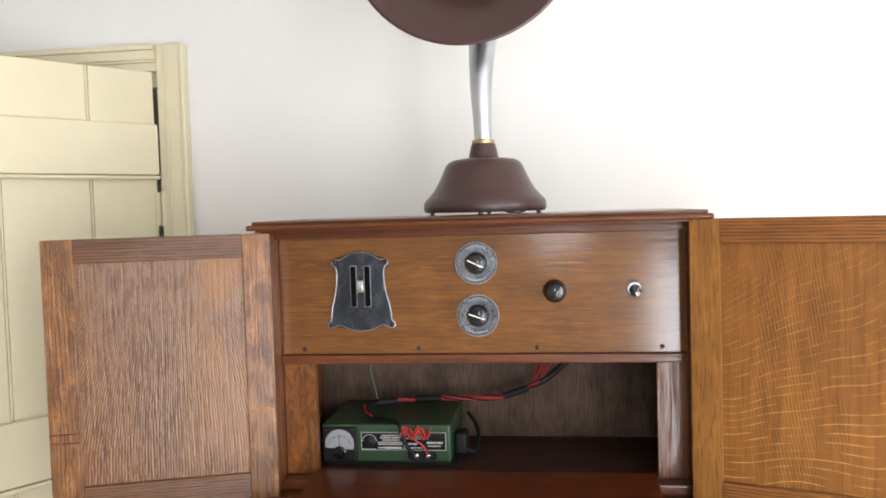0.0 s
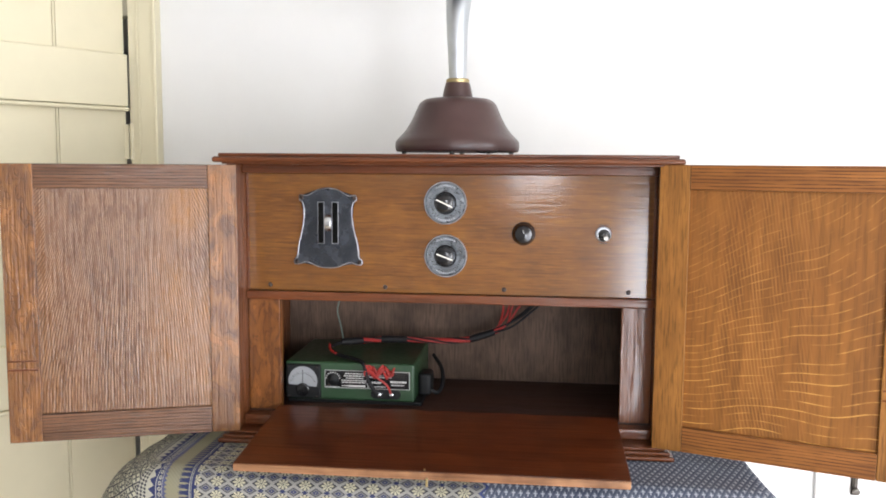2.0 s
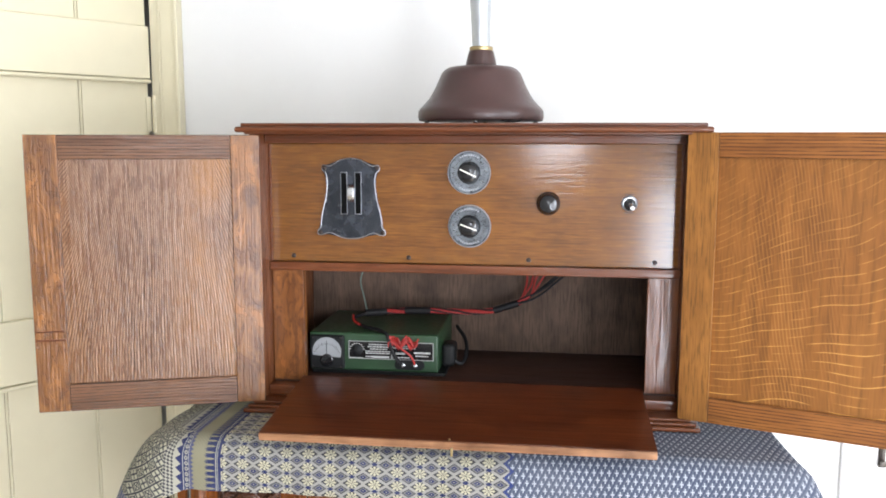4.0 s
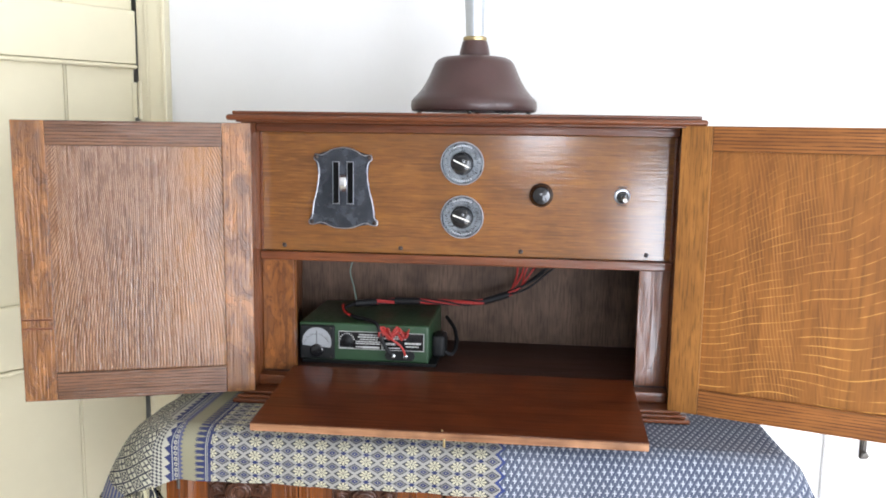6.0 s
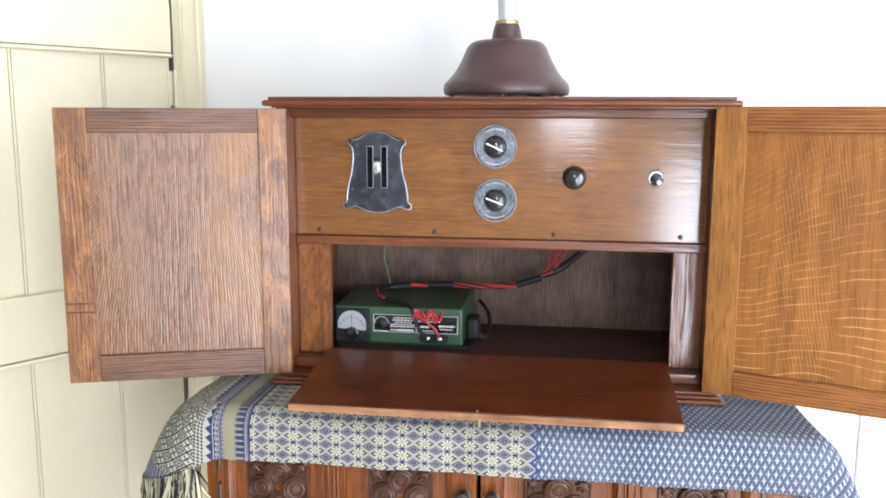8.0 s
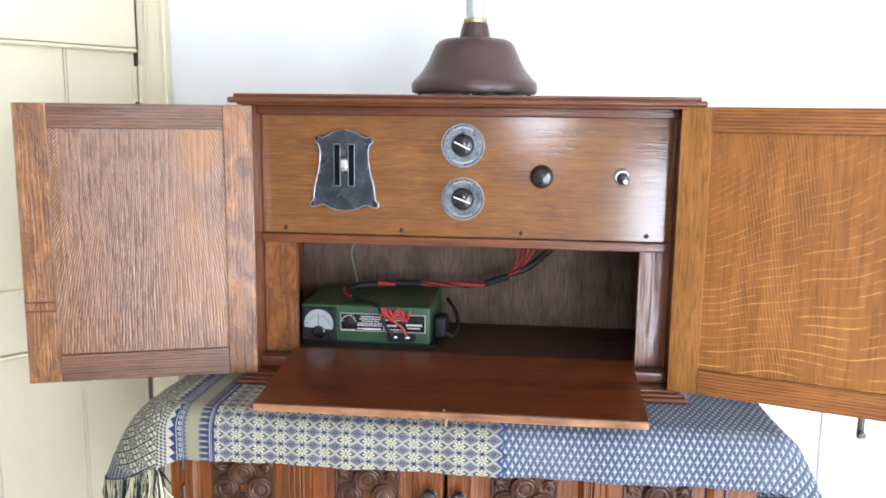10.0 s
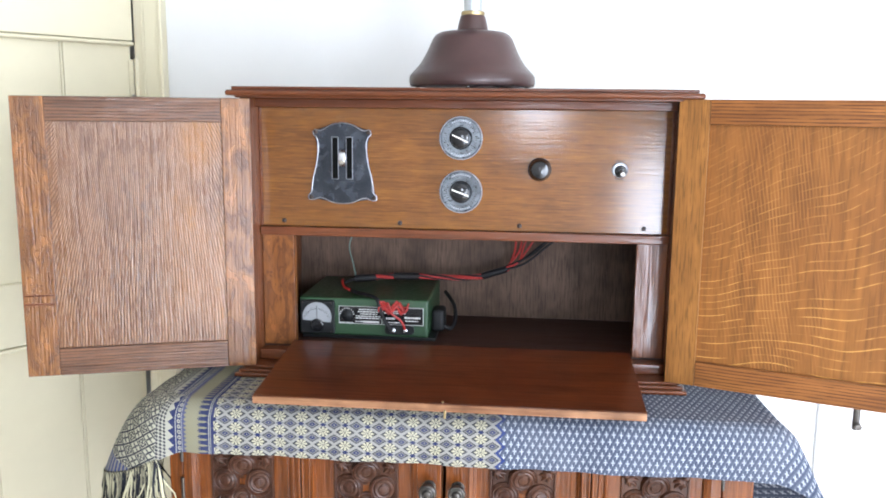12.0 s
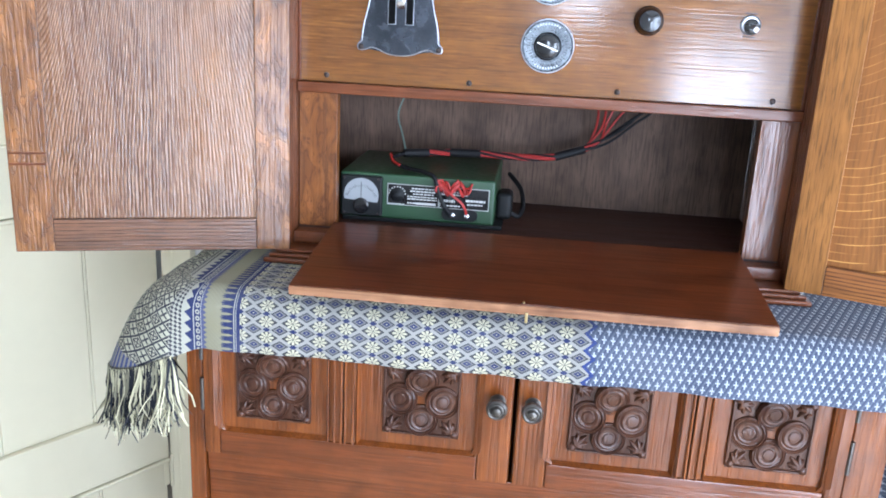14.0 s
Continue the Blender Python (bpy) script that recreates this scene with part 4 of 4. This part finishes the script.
def dial(x, z, turn):
    dl = part("dial", lathe_bm([(0.0335, 0.0), (0.0335, 0.0022), (0.0322, 0.0034), (0.0312, 0.0026), (0.0205, 0.0024), (0.0195, 0.0034), (0.0185, 0.0034)], 56, face_at(x, -0.0004, z)), M_SILVER, panel, "round engraved silver tuning dial")
    part("rim", lathe_bm([(0.0330, 0.0024), (0.0333, 0.0038), (0.0340, 0.0038), (0.0346, 0.0026), (0.0346, 0.0)], 56, face_at(x, -0.0004, z), False), M_RIM, dl)
    kb = part("knob", lathe_bm([(0.0185, 0.0), (0.0180, 0.006), (0.0165, 0.0075), (0.0155, 0.016), (0.0146, 0.0192), (0.0118, 0.0207), (0.006, 0.0214), (0.0, 0.0216)], 40, face_at(x, -0.0006, z)), M_BLACK, dl, "glossy black knob")
    bm = box_bm(-0.0140, 0.0140, -0.0230, -0.0204, -0.0010, 0.0010, 0.0003)
    pt = part("pointer", bm, M_IVORY, kb)
    pt.matrix_basis = pose(x, 0.0, z, 0, turn, 0)
    # scale: short strokes and two illegible lettered arcs
    bm = bmesh.new()
    for k in range(44):
        a = 2 * math.pi * k / 44
        m = face_at(x, -0.0030, z) @ pose(0, 0, 0, 0, 0, math.degrees(a))
        r0, r1 = (0.0225, 0.0262) if k % 4 else (0.0225, 0.0290)
        h = 0.00035
        vs = [bm.verts.new(m @ Vector(c)) for c in ((r0, -h, 0.0), (r1, -h, 0.0), (r1, h, 0.0), (r0, h, 0.0))]
        bm.faces.new(vs)
    part("scale", bm, M_BLACK, dl)
    for mid in (90, 270):
        bm = bmesh.new()
        for k in range(-4, 5):
            m = face_at(x, -0.0032, z) @ pose(0, 0, 0, 0, 0, mid + k * 7.5)
            add_box(bm, 0, 1, 0, 1, 0, 1)
            for vt in list(bm.verts)[-8:]:
                vt.co = m @ Vector((0.0270 + vt.co.x * 0.0024, (vt.co.y - 0.5) * 0.0016, vt.co.z * 0.0004))
        part("lettering", bm, M_RIM, dl)


dial(-0.001, 1.4522, 25)
dial(0.0, 1.3662, 20)
part("knob", lathe_bm([(0.0185, 0.0), (0.0188, 0.004), (0.0170, 0.0065), (0.0160, 0.016), (0.0130, 0.0200), (0.006, 0.0215), (0.0, 0.0216)], 40, face_at(0.1255, -0.0004, 1.4045)), M_BLACK, panel, "round black control knob")
sw = part("toggle_switch", lathe_bm([(0.0125, 0.0), (0.0125, 0.0022), (0.0105, 0.0036), (0.0098, 0.0036)], 28, face_at(0.2520, -0.0004, 1.4055)), M_RIM, panel, "nickel toggle switch with black centre")
part("bush", lathe_bm([(0.0098, 0.0), (0.0095, 0.0060), (0.0075, 0.0075), (0.0, 0.0080)], 24, face_at(0.2525, -0.0006, 1.4040)), M_BLACK, sw)
part("lever", tube_bm([(0.2525, -0.006, 1.4045), (0.2535, -0.016, 1.4030), (0.2545, -0.024, 1.4005)], [0.0024, 0.0030, 0.0036], 12, 4), M_RIM, sw)
for x, z in ((0.2520, 1.4195), (0.2520, 1.3910)):
    part("lettering", box_bm(x - 0.0075, x + 0.0075, -0.0012, -0.0003, z - 0.0008, z + 0.0008, 0.0002), M_SCREW, sw)
for x in (-0.2945, -0.1, 0.0955, 0.2935):
    part("screw", lathe_bm([(0.0038, 0.0), (0.0035, 0.0014), (0.0018, 0.0022), (0.0, 0.0022)], 16, face_at(x, -0.0003, 1.3125)), M_SCREW, panel)

# ---------------- battery charger box in the lower compartment ----------------
BX0, BX1, BYF, BZ0, BZ1 = -0.284, -0.057, 0.042, 1.1065, 1.1730
ch = thing("power_supply", pose(0, 0, 0), "green metal power unit with a round meter inside the cabinet", "power supply")
part("case", box_bm(BX0, BX1, BYF, 0.232, BZ0, BZ1, 0.004, 3), M_GREEN, ch)
part("base", box_bm(BX0 + 0.004, BX1 + 0.012, BYF + 0.004, 0.225, 1.1003, BZ0 - 0.0002, 0.001), M_CASE, ch)
meter = part("meter", box_bm(BX0 + 0.003, BX0 + 0.064, BYF - 0.007, BYF + 0.001, 1.1095, 1.1690, 0.003, 3), M_CASE, ch, "black square panel meter")
cx, cz = BX0 + 0.0335, 1.1405
arc = [(cx + 0.0255 * math.cos(math.radians(a)), cz + 0.0255 * math.sin(math.radians(a))) for a in range(-22, 203, 9)]
face = part("meter_face", prism_bm(arc, BYF - 0.0082, BYF - 0.0068), M_FACE, meter, "white meter scale")
part("needle", box_bm(cx - 0.0004, cx + 0.0004, BYF - 0.0092, BYF - 0.0084, cz - 0.010, cz + 0.0195, 0.0001), M_CASE, face)
bm = bmesh.new()
for k in range(25):
    a = math.radians(20 + 140 * k / 24)
    m = Matrix.Translation((cx, BYF - 0.0085, cz - 0.008)) @ Matrix.Rotation(-a, 4, "Y")
    l0, l1 = 0.0205, 0.0235 if k % 4 else 0.0255
    bm.faces.new([bm.verts.new(m @ Vector(c)) for c in ((l0, 0, -0.00025), (l1, 0, -0.00025), (l1, 0, 0.00025), (l0, 0, 0.00025))])
part("scale", bm, M_CASE, face)
part("adjuster", lathe_bm([(0.0115, 0.0), (0.0115, 0.0025), (0.0095, 0.004), (0.004, 0.0042), (0.0, 0.0042)], 24, face_at(cx, BYF - 0.007, 1.1255)), M_BLACK, meter)
for dx in (0.004, 0.054):
    for z in (1.1135, 1.1650):
        part("screw", lathe_bm([(0.0018, 0.0), (0.0016, 0.001), (0.0, 0.0013)], 10, face_at(BX0 + 0.004 + dx, BYF - 0.007, z)), M_SCREW, meter)


def plate(x0, x1, z0, z1, rows, seed):
    """A black name plate with rows of illegible print."""
    pl = part("name_plate", box_bm(x0, x1, BYF - 0.0015, BYF + 0.0005, z0, z1, 0.0004), M_BLACK, ch, "black plate with small white print")
    part("plate_edge", moulding_bm(x0, x1, z0, z1, 0.0012, BYF - 0.0022, BYF - 0.0014), M_PRINT, pl)
    rnd = random.Random(seed)
    bm = bmesh.new()
    for z, a, b, h in rows:
        x = x0 + a
        while x < x0 + b:
            w = rnd.uniform(0.002, 0.006)
            add_box(bm, x, min(x + w, x0 + b), BYF - 0.0021, BYF - 0.0014, z - h, z + h)
            x += w + 0.0011
    part("print", bm, M_PRINT, pl)
    return pl


plate(-0.2135, -0.1375, 1.1285, 1.1600, ((1.1545, 0.036, 0.072, 0.0010), (1.1505, 0.034, 0.070, 0.0011), (1.1465, 0.038, 0.068, 0.0009), (1.1425, 0.030, 0.073, 0.0009), (1.1390, 0.030, 0.073, 0.0010), (1.1330, 0.030, 0.044, 0.0010), (1.1305, 0.002, 0.026, 0.0006)), 3)
plate(-0.1365, -0.0650, 1.1285, 1.1600, ((1.1530, 0.004, 0.030, 0.0009), (1.1495, 0.002, 0.040, 0.0010), (1.1400, 0.006, 0.022, 0.0018), (1.1420, 0.038, 0.066, 0.0016), (1.1365, 0.040, 0.062, 0.0009), (1.1330, 0.010, 0.03, 0.0009)), 8)
part("serial_strip", box_bm(-0.171, -0.142, BYF - 0.0024, BYF - 0.0014, 1.1312, 1.1345, 0.0002), M_PRINT, ch)
ring = part("selector", lathe_bm([(0.0105, 0.0), (0.0105, 0.0016), (0.008, 0.0024), (0.0055, 0.005), (0.004, 0.0058), (0.0, 0.006)], 24, face_at(-0.1985, BYF - 0.0016, 1.1440)), M_CASE, ch, "small black selector with white marks")
bm = bmesh.new()
for k in range(9):
    m = face_at(-0.1985, BYF - 0.0026, 1.1440) @ pose(0, 0, 0, 0, 0, 10 + 20 * k)
    add_box(bm, 0, 1, 0, 1, 0, 1)
    for vt in list(bm.verts)[-8:]:
        vt.co = m @ Vector((0.0112 + vt.co.x * 0.0020, (vt.co.y - 0.5) * 0.0018, vt.co.z * 0.0003))
part("marks", bm, M_PRINT, ring)
tb = [(-0.1065 + (0.0185 if math.cos(a) > 0 else -0.0185) + 0.0075 * math.cos(a), 1.1205 + 0.0085 * math.sin(a)) for a in [2 * math.pi * (k + 0.5) / 24 for k in range(24)]]
term = part("terminal_block", prism_bm(tb, BYF - 0.004, BYF - 0.0002, 0.001), M_CASE, ch, "black oval terminal block")
for x in (-0.117, -0.096):
    part("terminal", lathe_bm([(0.004, 0.0), (0.004, 0.004), (0.0028, 0.0048), (0.0028, 0.008), (0.0, 0.0085)], 12, face_at(x, BYF - 0.004, 1.1205)), M_CHROME, term)
part("plug", box_bm(BX1 + 0.0005, BX1 + 0.024, 0.080, 0.125, 1.108, 1.148, 0.007, 3), M_CASE, ch, "black mains plug on the side")
for x in (-0.250, -0.100):
    part("screw", lathe_bm([(0.0016, 0.0), (0.0012, 0.0008), (0.0, 0.001)], 10, pose(x, BYF + 0.014, BZ1)), M_SILVER, ch)

# wires
def wires():
    w = thing("wire_loom", pose(0, 0, 0), "twisted red and black wires lying behind and over the unit", "wires")
    rnd = random.Random(11)
    core = [Vector(p) for p in ((-0.205, 0.150, 1.186), (-0.175, 0.165, 1.186), (-0.135, 0.178, 1.187), (-0.095, 0.182, 1.187), (-0.050, 0.186, 1.186), (-0.010, 0.188, 1.186), (0.030, 0.192, 1.190), (0.068, 0.196, 1.202), (0.092, 0.200, 1.222), (0.104, 0.204, 1.252), (0.120, 0.208, 1.29))]
    fan = (-0.034, -0.016, 0.058, 0.004, 0.094, 0.030, 0.074)
    for k in range(7):
        pts = []
        for i, p in enumerate(core):
            a = i * 1.7 + k * 2 * math.pi / 7
            spread = 0.0040 if i < 8 else 0.0045 + 0.0015 * (i - 7)
            q = p + Vector((spread * 0.4 * math.sin(a * 1.3), spread * math.cos(a), spread * math.sin(a)))
            if i >= len(core) - 3:
                q += Vector((fan[k] * (0.18, 0.55, 1.0)[i - len(core) + 3], 0, 0))
            pts.append(q)
        red = k in (0, 1, 3, 5)
        part("wire", tube_bm(pts, 0.0018 if red else 0.0021, 8, 6), M_RED if red else M_WIRE, w)
    for i in (0, 2, 6):
        a, b = core[i], core[i + 1]
        part("sleeve", tube_bm([a.lerp(b, -0.1), a.lerp(b, 0.5), a.lerp(b, 1.1)], 0.0066, 12, 5), M_WIRE, w, "black tape sleeve")
    part("wire", tube_bm([(-0.205, 0.150, 1.186), (-0.220, 0.12, 1.184), (-0.213, 0.095, 1.181), (-0.19, 0.075, 1.177), (-0.165, 0.055, 1.1775), (-0.145, 0.036, 1.174), (-0.138, 0.030, 1.155), (-0.130, 0.028, 1.138), (-0.1175, 0.033, 1.120)], 0.0032, 8, 6), M_WIRE, w)
    part("wire", tube_bm([(-0.142, 0.0345, 1.172), (-0.132, 0.030, 1.163), (-0.118, 0.026, 1.152), (-0.104, 0.026, 1.142), (-0.098, 0.028, 1.132), (-0.0960, 0.033, 1.121)], 0.0019, 8, 6), M_RED, w)
    part("wire", tube_bm([(-0.222, 0.112, 1.190), (-0.219, 0.100, 1.186), (-0.213, 0.090, 1.182), (-0.203, 0.080, 1.180)], 0.0021, 8, 6), M_RED, w)
    # coiled red slack on the front of the unit
    for lift, push, turn in ((1.1600, 0.0350, 0.0), (1.1650, 0.0345, 1.9), (1.1570, 0.0310, 3.4)):
        pts = []
        for k in range(30):
            a = k * 1.25 + turn
            pts.append((-0.139 + 0.0015 * k + 0.006 * math.sin(a * 0.7), push - 0.003 * math.cos(a), lift + 0.0055 * math.sin(a) + 0.0018 * math.sin(a * 0.37)))
        part("wire", tube_bm(pts, 0.0016, 6, 3), M_RED, w)
    part("wire", tube_bm([(-0.205, 0.15, 1.188), (-0.215, 0.17, 1.212), (-0.226, 0.19, 1.24), (-0.218, 0.20, 1.27), (-0.212, 0.20, 1.29)], 0.0014, 8, 6), M_GWIRE, w, "thin grey-green wire")
    part("wire", tube_bm([(BX1 + 0.022, 0.09, 1.118), (BX1 + 0.034, 0.095, 1.112), (BX1 + 0.040, 0.12, 1.122), (BX1 + 0.034, 0.16, 1.140), (BX1 + 0.014, 0.20, 1.155)], 0.0036, 8, 6), M_WIRE, w)


wires()

# ---------------- horn loudspeaker on the cabinet ----------------
hs = thing("horn_loudspeaker", pose(0.0085, 0.092, 1.530), "brown bakelite horn loudspeaker on a bell base with chrome neck", "loudspeaker")
base = part("base", lathe_bm([(0.060, 0.0085), (0.100, 0.0050), (0.1045, 0.0065), (0.1062, 0.013), (0.1055, 0.022), (0.1015, 0.0275), (0.096, 0.033), (0.0885, 0.0415), (0.0815, 0.0525), (0.0755, 0.064), (0.0705, 0.0755), (0.0665, 0.0845), (0.0615, 0.0905), (0.054, 0.0945), (0.040, 0.0965), (0.0272, 0.0972), (0.0258, 0.0990), (0.0250, 0.104), (0.0225, 0.115), (0.0205, 0.1215), (0.0192, 0.1225)], 72), M_BAKE, hs)
part("collar", lathe_bm([(0.0192, 0.1222), (0.0198, 0.1235), (0.0198, 0.1275), (0.0182, 0.1290), (0.0160, 0.1290)], 36), M_BRASS, hs, "greenish brass collar")
part("neck", tube_bm([(0, 0, 0.128), (-0.001, 0.001, 0.17), (-0.002, 0.006, 0.22), (0.000, 0.020, 0.28), (0.004, 0.050, 0.35), (0.004, 0.085, 0.41), (-0.01, 0.095, 0.455), (-0.0185, 0.055, 0.470)], [0.0145, 0.0160, 0.0185, 0.0225, 0.0270, 0.030, 0.032, 0.033], 24, 8), M_NECK, hs, "dull silver tapering metal neck")
prof = [(0.055, 0.0), (0.062, 0.020), (0.072, 0.045), (0.088, 0.072), (0.110, 0.096), (0.138, 0.116), (0.168, 0.130), (0.188, 0.136), (0.192, 0.134), (0.190, 0.130), (0.168, 0.124), (0.138, 0.110), (0.112, 0.090), (0.091, 0.066), (0.075, 0.040), (0.065, 0.018), (0.058, 0.0)]
bell = part("bell", lathe_bm(prof, 72, pose(-0.0185, 0.055, 0.457, 86, 0, 0), False), M_BAKE, hs, "wide brown flared horn mouth")
for k in range(4):
    a = math.radians(-90 + 90 * k)
    part("foot", lathe_bm([(0.0, 0.0003), (0.0034, 0.0003), (0.004, 0.003), (0.0036, 0.0080), (0.0, 0.0083)], 12, pose(0.0925 * math.cos(a), 0.0925 * math.sin(a), 0)), M_BLACK, hs)
part("cord", tube_bm([(0.03, -0.075, 0.010), (0.045, -0.092, 0.004), (0.055, -0.085, 0.0035), (0.062, -0.096, 0.003), (0.072, -0.080, 0.006), (0.06, -0.05, 0.011)], 0.0014, 8, 6), M_WIRE, hs)
